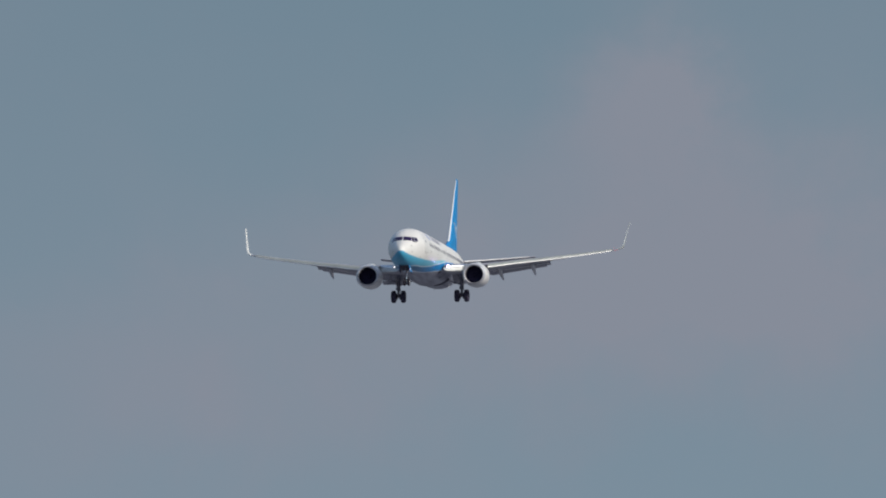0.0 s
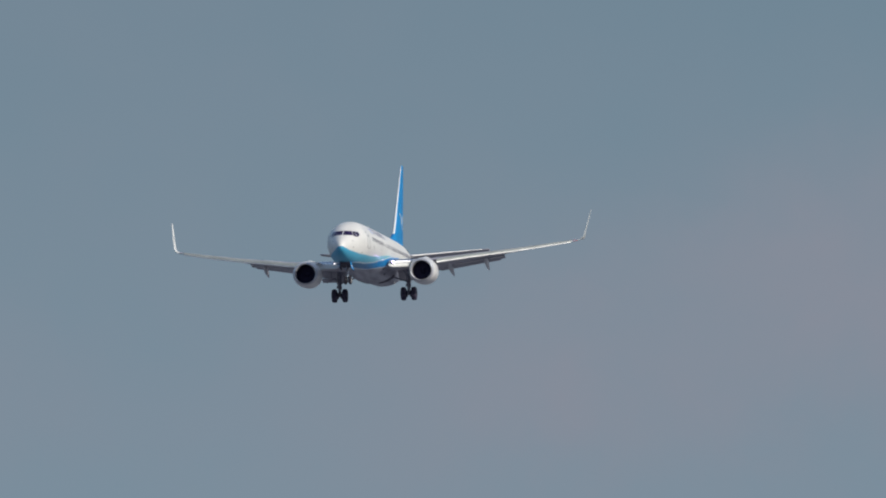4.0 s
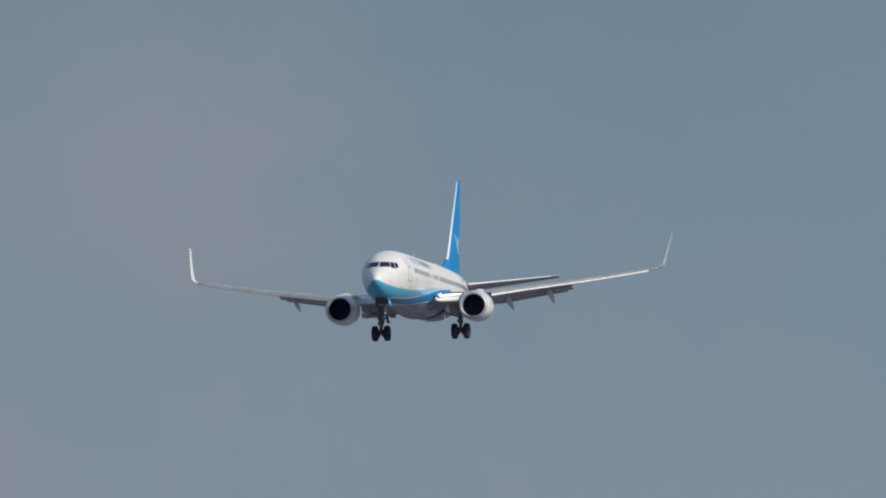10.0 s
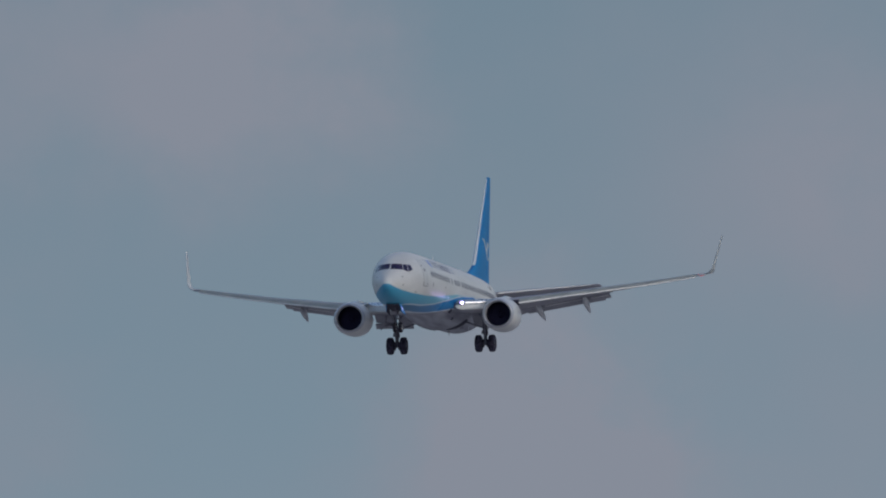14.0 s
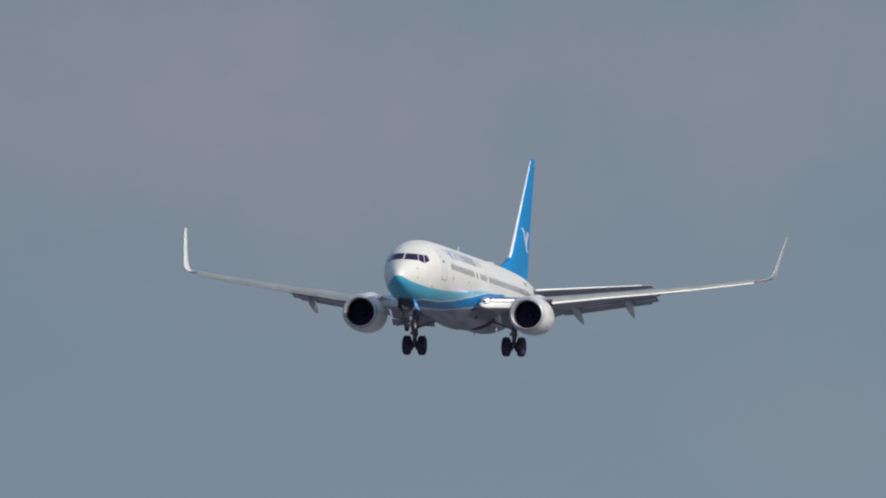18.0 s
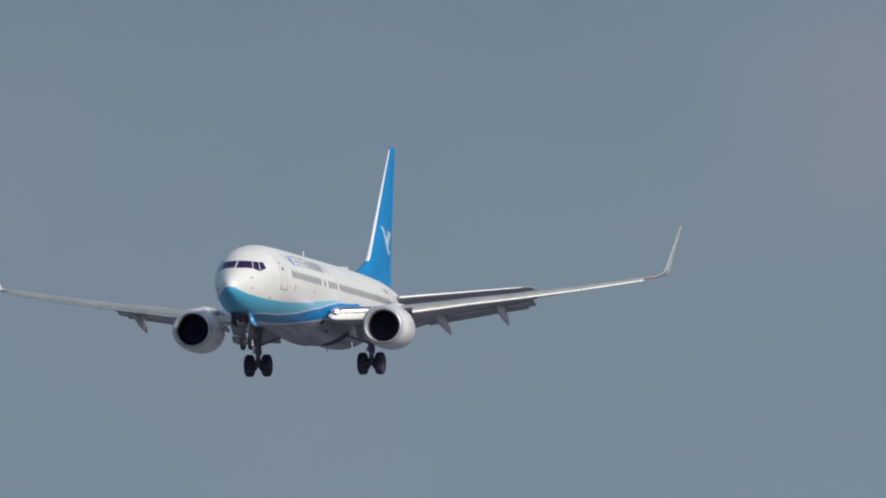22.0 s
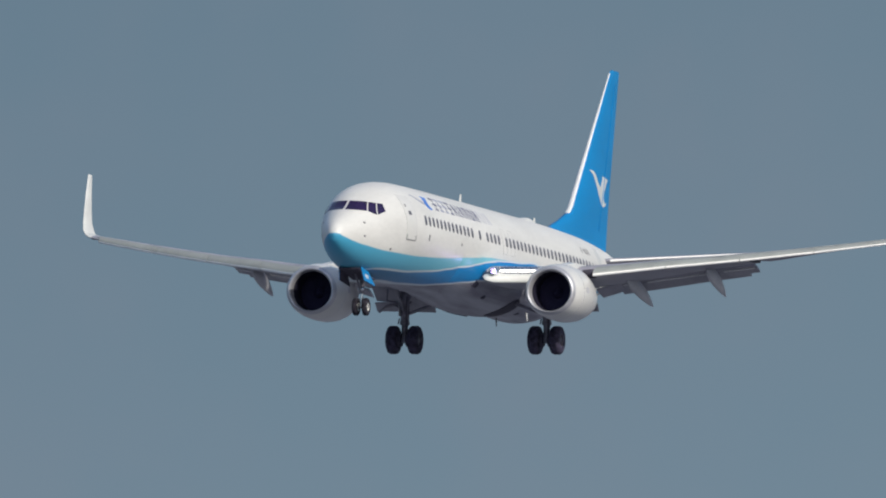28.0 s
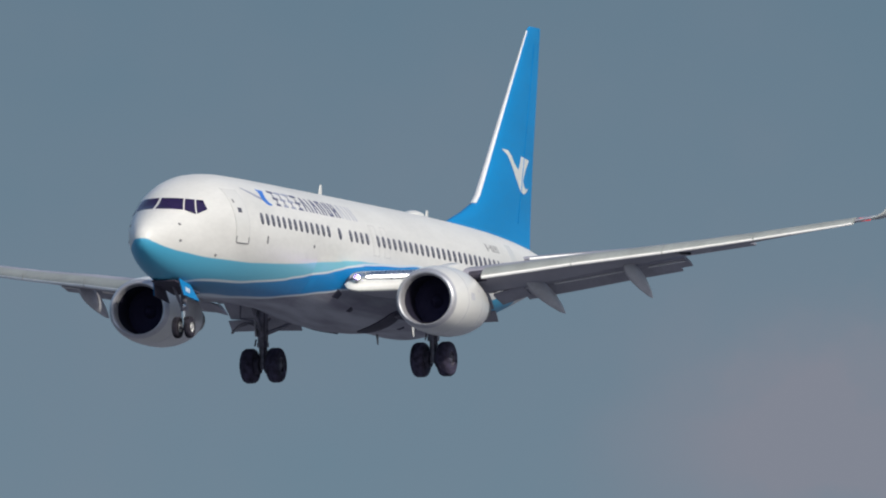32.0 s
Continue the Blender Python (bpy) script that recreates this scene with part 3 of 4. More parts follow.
def rib(side, y, s, chord, z, tc=0.12, twist=0.0, camber=0.015, cut=1.0, lean=0.0, n=12, toe=0.0):
    """One section: leading edge at station s; twist turns the nose down (degrees); cut trims the rear; lean tips it outboard; toe brings the rear inboard."""
    r = []
    ct, sn = math.cos(radians(twist)), math.sin(radians(twist))
    for u, w in foil(n, tc, camber):
        if u > cut + 1e-6:
            continue
        a, b = u * chord, w * chord
        a, b = a * ct - b * sn, b * ct + a * sn
        ll = radians(lean)
        r.append(Vector((-(s + a), side * (y - toe * a - b * math.sin(ll)), z + b * math.cos(ll))))
    return r


def wing_le(y):
    return 13.85 if y < 2.0 else 13.25 + (y - 1.9) * 0.833 if y < 4.9 else 15.75 + (y - 4.9) * 0.522


def wing_te(y):
    return 21.0 + (y - 1.9) * 0.1 if y < 5.6 else 21.37 + (y - 5.6) * 0.196


WING_Y = [0.5, 1.9, 3.6, 4.9, 6.0, 8.0, 10.5, 13.0, 16.8]
left_wing_z = smooth_curve(WING_Y, [-1.12, -1.03, -0.92, -0.84, -0.715, -0.395, -0.045, 0.34, 0.995])
right_wing_z = smooth_curve(WING_Y, [-1.12, -1.03, -0.92, -0.86, -0.79, -0.485, -0.122, 0.292, 0.995])


def wing_tc(y):
    return float(np.interp(y, [2.0, 4.2, 5.6, 16.8], [0.09, 0.1, 0.125, 0.085]))


def wing_twist(y):
    """Turn of the section, nose up below zero: washed out towards the tip."""
    return float(np.interp(y, [0.0, 6.0, 10.7, 12.5, 16.8], [-1.5, -1.0, 1.3, 3.2, 5.0]))


def build_wing(side):
    wing_z = left_wing_z if side > 0 else right_wing_z
    rings = []
    for y in (0.9, 1.95, 2.15, 2.6, 3.4, 4.2, 4.9, 5.6, 7, 8.5, 10, 11.0):
        c = wing_te(y) - wing_le(y)
        rings.append(rib(side, y, wing_le(y), c, wing_z(y), wing_tc(y), wing_twist(y), 0.01, 0.74))
    for y in (11.03, 12.5, 14, 15.5, 16.8):
        c = wing_te(y) - wing_le(y)
        rings.append(rib(side, y, wing_le(y), c, wing_z(y), wing_tc(y), wing_twist(y), 0.01, 1.0))
    wing = part("wing", loft(rings), M_WING, airliner, "swept grey wing with lowered flaps and drooped slats", angle=35)

    # blended winglet
    rings = []
    for y, z, s, c, lean in ((16.8, 0, 0, 1, 6), (16.98, .06, .1, .97, 16), (17.14, .18, .22, .92, 34), (17.26, .38, .38, .84, 54), (17.34, .68, .6, .65, 70), (17.43, 1.18, .97, .52, 80), (17.55, 1.87, 1.5, .41, 82), (17.66, 2.54, 2.04, .3, 82), (17.69, 2.69, 2.2, .25, 82)):
        c0 = wing_te(16.8) - wing_le(16.8)
        rings.append(rib(side, y, wing_le(16.8) + s, c0 * c, wing_z(16.8) + z, 0.075, 5.0 if lean < 30 else 0, 0.01, 1.0, lean, 10, 0.05 * min(1.0, z)))
    # left greyer, right paler: the difference in light is painted in
    part("winglet", loft(rings), M_WINGLET_DIM if side > 0 else M_WINGLET, wing, "upswept pale blended winglet", angle=35)
    # wing tip lamp housing
    zt, st = wing_z(16.75), wing_le(16.75)
    bm = bmesh.new()
    tube(bm, (-(st - 0.02), side * 16.45, zt - 0.03), (-(st + 0.13), side * 16.78, zt + 0.0), 0.06, 0.055, 10)
    part("navigation_light", bm, M_RED if side > 0 else M_GREEN, wing, "red position lamp lens" if side > 0 else "green position lamp lens")
    bm = bmesh.new()
    tube(bm, (-(st - 0.17), side * 16.12, zt - 0.07), (-(st - 0.02), side * 16.45, zt - 0.03), 0.065, 0.06, 10)
    part("lamp_housing", bm, M_DARK, wing, "dark wing tip lamp housing")

    # leading edge slats, four outboard of the engine
    for y0, y1 in ((5.75, 8.3), (8.315, 10.9), (10.915, 13.5), (13.515, 16.35)):
        rings = []
        for y in (y0, (y0 + y1) / 2, y1):
            c = 0.95 - 0.028 * y
            rings.append(rib(side, y, wing_le(y) - 0.36 + 0.008 * y, c, wing_z(y) - 0.22 + 0.006 * y, 0.25, 30, 0.04, 1.0, 0, 12))
        part("slat", loft(rings), M_SLAT, wing, "extended pale leading edge slat", angle=50)
        rings = []
        for y in (y0 + 0.01, (y0 + y1) / 2, y1 - 0.01):
            c = 0.95 - 0.028 * y
            rings.append(rib(side, y, wing_le(y) - 0.372 + 0.008 * y, c, wing_z(y) - 0.229 + 0.006 * y, 0.265, 30, 0.04, 0.045, 0, 30))
        part("slat_nose", loft(rings), M_EDGE, wing, "polished metal slat nose", angle=50)

    # dark skin laid over the wing nose as the shade of the slat end gap
    rings = [rib(side, y, wing_le(y) - 0.012, wing_te(y) - wing_le(y), wing_z(y) - 0.02, wing_tc(y), wing_twist(y), 0.01, 0.07, 0, 24) for y in (5.3, 5.5, 5.72)]
    part("slat_end_shade", loft(rings), M_DARK, wing, "dark strip for the shade beside the inboard slat end", angle=50)
    # polished inboard leading edge and the folding flap below it
    rings = []
    for y, ds, k in ((2.08, 0.32, 0.35), (2.13, 0.16, 0.72), (2.22, 0.05, 0.92), (2.4, 0.02, 1.0), (2.56, -0.02, 1.0), (2.64, -0.14, 1.0), (3.4, -0.16, 1.0), (4.0, -0.16, 1.0)):
        rings.append(rib(side, y, wing_le(y) + ds, 1.5, wing_z(y), 0.33 * k, -2, 0.02, 0.5, 0, 14))
    part("inboard_leading_edge", loft(rings), M_METAL, wing, "polished metal inboard leading edge", angle=50)
    rings = []
    for y, k, ds in ((2.03, 0.15, 0.25), (2.07, 0.4, 0.18), (2.14, 0.66, 0.1), (2.26, 0.87, 0.03), (2.45, 1.0, 0.0), (2.8, 1.0, 0.0), (3.4, 1.0, 0.0), (4.05, 1.0, 0.0)):
        s0, z0 = wing_le(y) + ds, wing_z(y)
        rings.append([Vector((-(s0 + a), side * y, z0 - 0.13 + (b + 0.13) * k)) for a, b in ((0.1, 0.02), (-0.1, -0.02), (-0.2, -0.14), (-0.255, -0.28), (-0.25, -0.38), (-0.2, -0.42), (-0.12, -0.42), (0.05, -0.33), (0.2, -0.2))])
    part("krueger_flap", loft(rings), M_WINGLET, wing, "lowered pale inboard leading edge flap")
    # landing lamp in the wing root: deep in a dark barrel with a metal rim, turned a little outboard
    yl = 2.46
    sl, zl = wing_le(yl) - 0.4, wing_z(yl) + 0.03

    def barrel(profile):
        return loft([[Vector((-(sl + a), side * (yl + r * math.cos(q)), zl + r * math.sin(q))) for q in [k * math.tau / 20 for k in range(20)]] for a, r in profile], caps=False)
    part("lamp_rim", barrel(((0.5, 0.16), (0.2, 0.15), (0.08, 0.14), (0.02, 0.125), (0.0, 0.115), (0.02, 0.1))), M_METAL, wing, "polished metal lamp rim")
    part("lamp_barrel", barrel(((0.02, 0.1), (0.37, 0.1), (0.38, 0.0005))), M_DARK, wing, "dark inside of the lamp housing")
    bm = bmesh.new()
    tube(bm, (-(sl + 0.32), side * (yl + 0.025), zl - 0.01), (-(sl + 0.37), side * (yl + 0.025), zl - 0.01), 0.085, 0.085, 18)
    part("landing_light", bm, M_LAMP if side > 0 else M_LAMP_DIM, wing, "lit round landing lamp" if side > 0 else "faintly glowing round landing lamp")

    # flaps: main panel, vane ahead of it, tab behind it
    def flap(name, y0, y1, ds, dz, cf, tilt, mat, label, tc=0.14, drop=0.0):
        rings = []
        for k in range(4):
            y = y0 + (y1 - y0) * k / 3
            c = wing_te(y) - wing_le(y)
            rings.append(rib(side, y, wing_le(y) + 0.76 * c + ds * c, cf * c, wing_z(y) + dz - drop * k / 3 - 0.012 * c, tc, -tilt, 0.03, 1.0, 0, 8))
        return part(name, loft(rings), mat, wing, label)
    flap("flap_vane", 2.0, 4.75, -0.02, -0.05, 0.05, 26, M_FLAP, "narrow flap vane")
    flap("flap", 2.0, 4.5, 0.0, -0.02, 0.145, 38, M_FLAP, "lowered trailing edge flap", drop=0.1)
    flap("flap_tab", 2.0, 4.55, 0.1, -0.5, 0.08, 46, M_FLAP, "lowered rear flap tab", drop=0.2)
    flap("flap", 5.63, 4.7, 0.0, -0.05, 0.165, 17, M_FLAP, "short flap end beside the engine exhaust", drop=0.18)
    flap("flap_cove", 4.45, 10.7, -0.06, -0.005, 0.11, 12, M_WING, "grey cove panel ahead of the flap", tc=0.3)
    flap("flap_vane", 5.65, 10.7, -0.03, -0.03, 0.08, 10, M_FLAP, "narrow flap vane")
    flap("flap", 5.65, 10.7, 0.01, -0.06, 0.18, 16, M_FLAP, "lowered trailing edge flap")
    # pale bars added in place of the light that shows through the flap slot
    for ya, yb in ((5.7, 6.15), (6.6, 9.1), (9.5, 10.65)):
        bm = bmesh.new()
        pa, pb = [Vector((-(wing_le(q) + 0.765 * (wing_te(q) - wing_le(q))), side * q, wing_z(q) - 0.01 - 0.043 * (wing_te(q) - wing_le(q)))) for q in (ya, yb)]
        tube(bm, pa, pb, 0.027, 0.027, 8)
        part("slot_light", bm, M_EDGE, wing, "pale bar added as light showing through the flap slot")
    flap("flap_tab", 5.37, 10.3, 0.17, -0.18, 0.1, 22, M_FLAP, "lowered rear flap tab")
    # fairings of the flap tracks: blunt ahead, pointed aft and drooped
    for y in (6.38, 9.3):
        c = wing_te(y) - wing_le(y)
        s0, z0 = wing_le(y) + 0.36 * c, wing_z(y) - 0.22
        s1, z1 = (22.05, -1.68) if y < 8 else (22.2, -1.27)
        rings = []
        for k in range(13):
            u = k / 12
            r = 0.26 * (math.sin(math.pi * min(1.0, u ** 0.75)) ** 0.7) + 0.012
            bend = u * u
            cz = z0 + (z1 - z0) * (0.45 * u + 0.55 * bend)
            cs = s0 + (s1 - s0) * u
            rings.append([Vector((-cs, side * (y + 0.62 * r * math.cos(a)), cz + r * 1.15 * math.sin(a))) for a in [q * math.tau / 14 for q in range(14)]])
        part("flap_track_fairing", loft(rings), M_GREYP, wing, "pointed grey flap track fairing")
    # aileron
    y0, y1 = 11.4, 14.6
    rings = [rib(side, y, wing_te(y) - 0.62, 0.64, wing_z(y) + math.sin(radians(wing_twist(y))) * (wing_te(y) - 0.62 - wing_le(y)), 0.11, wing_twist(y), 0, 1.0, 0, 7) for y in (y0, (y0 + y1) / 2, y1)]
    part("aileron", loft(rings), M_WING, wing, "grey aileron on the outer trailing edge")
    return wing


for sd in (1, -1):
    build_wing(sd)


def belly_point(s, a, off=0.0):
    """A point of the fairing under and round the wing root."""
    u = (s - 11.4) / 14.6
    k = math.sin(math.pi * u) ** 0.55 if 0 < u < 1 else 0.0
    full = 1 + 0.55 * math.sin(2 * a) ** 2
    deep = float(np.interp(s, (12.0, 15.5, 18.0, 19.6, 21.4, 23.0, 24.8), (0.04, 0.26, 0.29, 0.27, 0.13, 0.13, 0.30)))
    return body_point(s, a, -0.03 + off) + Vector((0, math.sin(a) * 0.34 * full, math.cos(a) * deep * full)) * k


def build_belly():
    st = [11.4, 11.7, 12.0, 12.4, 12.8, 13.3, 13.8, 14.4, 15, 16, 17, 18, 19, 20, 20.8, 21.5, 22.2, 22.8, 23.4, 24.0, 24.6, 25.2, 25.7, 26.0]
    rings = []
    for s in st:
        r = [belly_point(s, math.pi / 2 + 0.25 + (math.pi - 0.5) * j / 40) for j in range(41)]
        r += [Vector((-s, -1.2, -0.4)), Vector((-s, 1.2, -0.4))]
        rings.append(r)
    part("belly_fairing", loft(rings), M_BODY, airliner, "wing root belly fairing, grey below with blue band")
    # dark sheets on the belly skin stand for the shade inside the wheel wells
    for side in (1, -1):
        def well(u, v, o):
            q = math.tau * u
            r = 0.02 + 0.62 * v
            return belly_point(19.1 + r * math.cos(q) * 1.15, math.pi - side * (0.5 + r * math.sin(q) * 0.52), o)
        bm = bmesh.new()
        n = 20
        grid = [[bm.verts.new(well(i / n, v, 0.025)) for i in range(n)] for v in (0.0, 0.5, 1.0)]
        low = [bm.verts.new(well(i / n, 1.0, -0.02)) for i in range(n)]
        grid.append(low)
        for r0, r1 in zip(grid, grid[1:]):
            for i in range(n):
                bm.faces.new((r0[i], r0[(i + 1) % n], r1[(i + 1) % n], r1[i]))
        bm.faces.new(grid[0])
        part("wheel_well_shade", bm, M_DARK, airliner, "dark sheet on the belly for the shaded main wheel well")
    # air inlet and drain slots ahead of the wells
    for s, a, w, h in ((13.6, 0.75, 0.5, 0.16), (15.4, 0.62, 0.3, 0.1), (21.6, 0.35, 0.3, 0.12)):
        for side in (1, -1):
            def fn(u, v, o):
                return belly_point(s + w * u, math.pi - side * (a + h * v * (1 - 0.4 * u)), o)
            part("belly_inlet", sheet(bmesh.new(), fn, 4, 2, 0.006), M_DARK, airliner, "small dark belly air inlet")


build_belly()

# ------------------------------------------------------------------ tail


def build_tail():
    # fin with its long dorsal fillet
    rings = []
    for z, s0, s1, tc in ((1.3, 27.6, 36.1, .05), (1.8, 27.9, 36.12, .055), (2.05, 28.6, 36.14, .06), (2.35, 29.7, 36.17, .075), (2.7, 30.72, 36.22, .09), (3.0, 31.14, 36.26, .095), (4.5, 32.42, 36.5, .095), (6.5, 34.14, 36.9, .095), (8.3, 35.7, 37.25, .09), (8.74, 36.08, 37.32, .08), (8.85, 36.3, 37.34, .05)):
        c = s1 - s0
        rings.append([Vector((-(s0 + u * c), w * c, z)) for u, w in foil(12, tc, 0)])
    fin = part("tail_fin", loft(rings), M_FIN, airliner, "bright blue swept tail fin with white bird shape", angle=40)
    fin.location.x = -0.17
    rings = []
    for z, s0 in ((2.72, 30.74), (3.0, 31.14), (4.5, 32.42), (6.5, 34.14), (8.3, 35.7), (8.7, 36.05)):
        c = 5.2 - 0.65 * (z - 3)
        tc = .095
        rings.append([Vector((-(s0 - 0.012 + u * c), w * c * 1.06, z)) for u, w in foil(36, tc, 0) if u < 0.018])
    part("fin_leading_edge", loft(rings), M_EDGE, fin, "bare metal fin leading edge")
    # rudder joint
    for side in (1, -1):
        bm = bmesh.new()
        sl = [Vector((-34.6, side * 0.175, 2.3)), Vector((-34.63, side * 0.173, 2.3)), Vector((-36.6, side * 0.07, 8.3)), Vector((-36.57, side * 0.075, 8.3))]
        slab(bm, sl, 0.02)
        part("rudder_joint", bm, M_FIN, fin)

    def fin_y(s, z):
        s0 = 31.14 + (z - 3.0) * 0.86
        s1 = 36.26 + (z - 3.0) * 0.187
        u = min(max((s - s0) / (s1 - s0), 0.001), 1)
        t = 5 * .095 * (0.2969 * math.sqrt(u) - 0.126 * u - 0.3516 * u * u + 0.2843 * u ** 3 - 0.1015 * u ** 4) + 0.002
        return t * (s1 - s0)
    # white bird shape: strips between pairs of (station, z)
    strips = {
        "bird_neck": BIRD_NECK,
        "bird_wing": BIRD_WING,
        "bird_body": BIRD_BODY,
    }
    for side in (1, -1):
        for name, prs in strips.items():
            bm = bmesh.new()

            def fn(u, v, o):
                k = u * (len(prs) - 1)
                i = min(int(k), len(prs) - 2)
                t = k - i
                p = [prs[i][q] * (1 - t) + prs[i + 1][q] * t for q in range(4)]
                s, z = p[0] * (1 - v) + p[2] * v, p[1] * (1 - v) + p[3] * v
                return Vector((-s, side * (fin_y(s, z) + o), z))
            sheet(bm, fn, (len(prs) - 1) * 2, 2, 0.008)
            part(name, bm, M_WHITE, fin, "white painted bird shape")
    # tailplane
    for side in (1, -1):
        rings = []
        for y, s0, c in ((0.4, 32.05, 4.3), (1.2, 32.65, 3.95), (3.5, 34.33, 2.95), (6.7, 36.66, 1.55), (7.05, 36.98, 1.35), (7.15, 37.2, 1.05)):
            rings.append(rib(side, y, s0, c, 0.93 + (y - 0.9) * 0.119, 0.09, -3.0, 0, 1.0, 0, 10))
        st = part("tailplane", loft(rings), M_WING, airliner, "grey swept horizontal tailplane")
        rings = []
        for y, s0 in ((1.3, 32.72), (3.5, 34.33), (6.7, 36.66)):
            rings.append(rib(side, y, s0 - 0.015, 2.2 - 0.2 * y, 0.93 + (y - 0.9) * 0.119, 0.12, -3.0, 0, 0.03, 0, 24))
        part("tailplane_leading_edge", loft(rings), M_EDGE, st, "bare metal tailplane leading edge")
    bm = bmesh.new()
    tube(bm, (-37.7, 0, 1.03), (-38.25, 0, 1.08), 0.2, 0.13, 16)
    part("auxiliary_exhaust", bm, M_HOT, airliner, "dark round tail exhaust")


BIRD_NECK = [(33.13, 4.64, 33.16, 4.6), (33.62, 4.62, 33.6, 4.44), (33.95, 4.46, 33.86, 4.22), (34.2, 4.25, 34.16, 3.98), (34.66, 4.05, 34.45, 3.7)]
BIRD_WING = [(35.0, 4.52, 35.95, 4.44), (34.9, 4.3, 35.7, 4.26), (34.7, 4.06, 35.5, 4.08), (34.45, 3.85, 35.3, 3.85), (34.5, 3.7, 35.22, 3.7)]
BIRD_BODY = [(34.45, 3.75, 35.22, 3.75), (34.7, 3.52, 35.28, 3.6), (34.95, 3.36, 35.42, 3.52), (35.3, 3.3, 35.6, 3.48), (35.6, 3.38, 35.86, 3.52)]
build_tail()

# ------------------------------------------------------------------ engines


def ring_at(s, r, cy, cz, flat=0.0, n=36):
    out = []
    for k in range(n):
        a = k * math.tau / n
        c, sn = math.cos(a), math.sin(a)
        rr = r * (1 + 0.03 * flat * sn * sn)
        z = rr * c
        if c < 0:
            z *= 1 - 0.09 * flat
        out.append(Vector((-s, cy + rr * sn, cz + z)))
    return out


def build_engine(side):
    cy, cz, s0 = side * 4.88, -1.78, 13.0
    out = [(0.17, 1.0, 1), (0.5, 1.08, 1), (1.0, 1.14, 1), (1.6, 1.16, .9), (2.2, 1.13, .7), (2.85, 1.03, .4), (3.4, 0.9, .15), (3.8, 0.8, 0), (3.8, 0.75, 0), (3.3, 0.75, 0)]
    bm = loft([ring_at(s0 + a, r, cy, cz, f) for a, r, f in out], caps=False)
    eng = part("engine", bm, M_WHITE, airliner, "white turbofan engine pod with bare metal inlet lip", angle=50)
    lip = [(0.172, 1.003, 1), (0.08, 0.962, 1), (0.02, 0.915, 1), (0.0, 0.875, .9), (0.03, 0.84, .8), (0.12, 0.805, .5), (0.3, 0.785, .2)]
    part("inlet_lip", loft([ring_at(s0 + a, r, cy, cz, f) for a, r, f in lip], caps=False), M_LIP, eng, "bare metal inlet lip", angle=70)
    duct = [(0.3, 0.786, .2), (0.6, 0.78, 0), (1.0, 0.785, 0), (1.5, 0.785, 0)]
    part("inlet_duct", loft([ring_at(s0 + a, r, cy, cz, f) for a, r, f in duct], caps=False), M_DUCT_SHADE, eng, "inlet duct, coloured dark as in shade")
    bm = bmesh.new()
    bmesh.ops.create_circle(bm, cap_ends=True, segments=32, radius=0.79, matrix=Matrix.Translation((-(s0 + 1.5), cy, cz)) @ Matrix.Rotation(radians(90), 4, "Y"))
    part("fan_backing", bm, M_FAN_SHADE, eng)
    rings = []
    for r, tw in ((0.2, 38), (0.45, 56), (0.76, 68)):
        tw = radians(tw)
        ce = Vector((0, 0, r))
        d = (Vector((1, 0, 0)) * math.cos(tw) + Vector((0, 1, 0)) * math.sin(tw)) * 0.16
        nn = (Vector((1, 0, 0)) * -math.sin(tw) + Vector((0, 1, 0)) * math.cos(tw)) * 0.008
        rings.append([ce - d, ce + nn, ce + d, ce - nn])
    first = None
    for k in range(24):
        if first is None:
            ob = first = part("fan_blade", loft(rings), M_FAN_SHADE, eng, "fan blade, coloured dark as in shade", smooth=False)
        else:
            ob = new("fan_blade", first.data)
            ob.parent = eng
        ob.location, ob.rotation_euler = (-(s0 + 1.25), cy, cz), (k * math.tau / 24, 0, 0)
    part("spinner", loft([ring_at(s0 + a, r, cy, cz, 0, 20) for a, r in ((0.88, 0.01), (0.95, 0.08), (1.08, 0.16), (1.25, 0.22), (1.4, 0.24))]), M_FAN_SHADE, eng, "conical spinner, coloured dark as in shade")
    core = [(3.2, 0.58), (3.8, 0.58), (4.4, 0.5), (4.9, 0.42), (5.1, 0.4), (5.1, 0.36), (4.8, 0.32)]
    part("core_nozzle", loft([ring_at(s0 + a, r, cy, cz, 0, 24) for a, r in core], caps=False), M_HOT, eng, "burnt metal core nozzle")
    part("exhaust_cone", loft([ring_at(s0 + a, r, cy, cz, 0, 16) for a, r in ((4.6, 0.28), (5.1, 0.22), (5.45, 0.12), (5.65, 0.03))]), M_HOT, eng)
    # pylon
    rings = []
    for z, sa, sb, hw in ((cz + 0.95, s0 + 0.9, s0 + 5.2, .2), (cz + 1.12, s0 + 1.1, s0 + 5.6, .22), (cz + 1.22, s0 + 1.7, s0 + 6.0, .2), (cz + 1.34, s0 + 2.6, s0 + 6.2, .16)):
        rings.append([Vector((-sa, cy, z)), Vector((-(sa + .35), cy + hw * .7, z)), Vector((-(sa * .6 + sb * .4), cy + hw, z)), Vector((-sb, cy + .05, z)), Vector((-sb, cy - .05, z)), Vector((-(sa * .6 + sb * .4), cy - hw, z)), Vector((-(sa + .35), cy - hw * .7, z))])
    part("pylon", loft(rings), M_WHITE, eng, "short white pylon to the wing")
    # strake on the inboard shoulder
    bm = bmesh.new()
    a = radians(-42) * side
    q = Vector((0, math.sin(a), math.cos(a)))
    o = Vector((-s0, cy, cz))
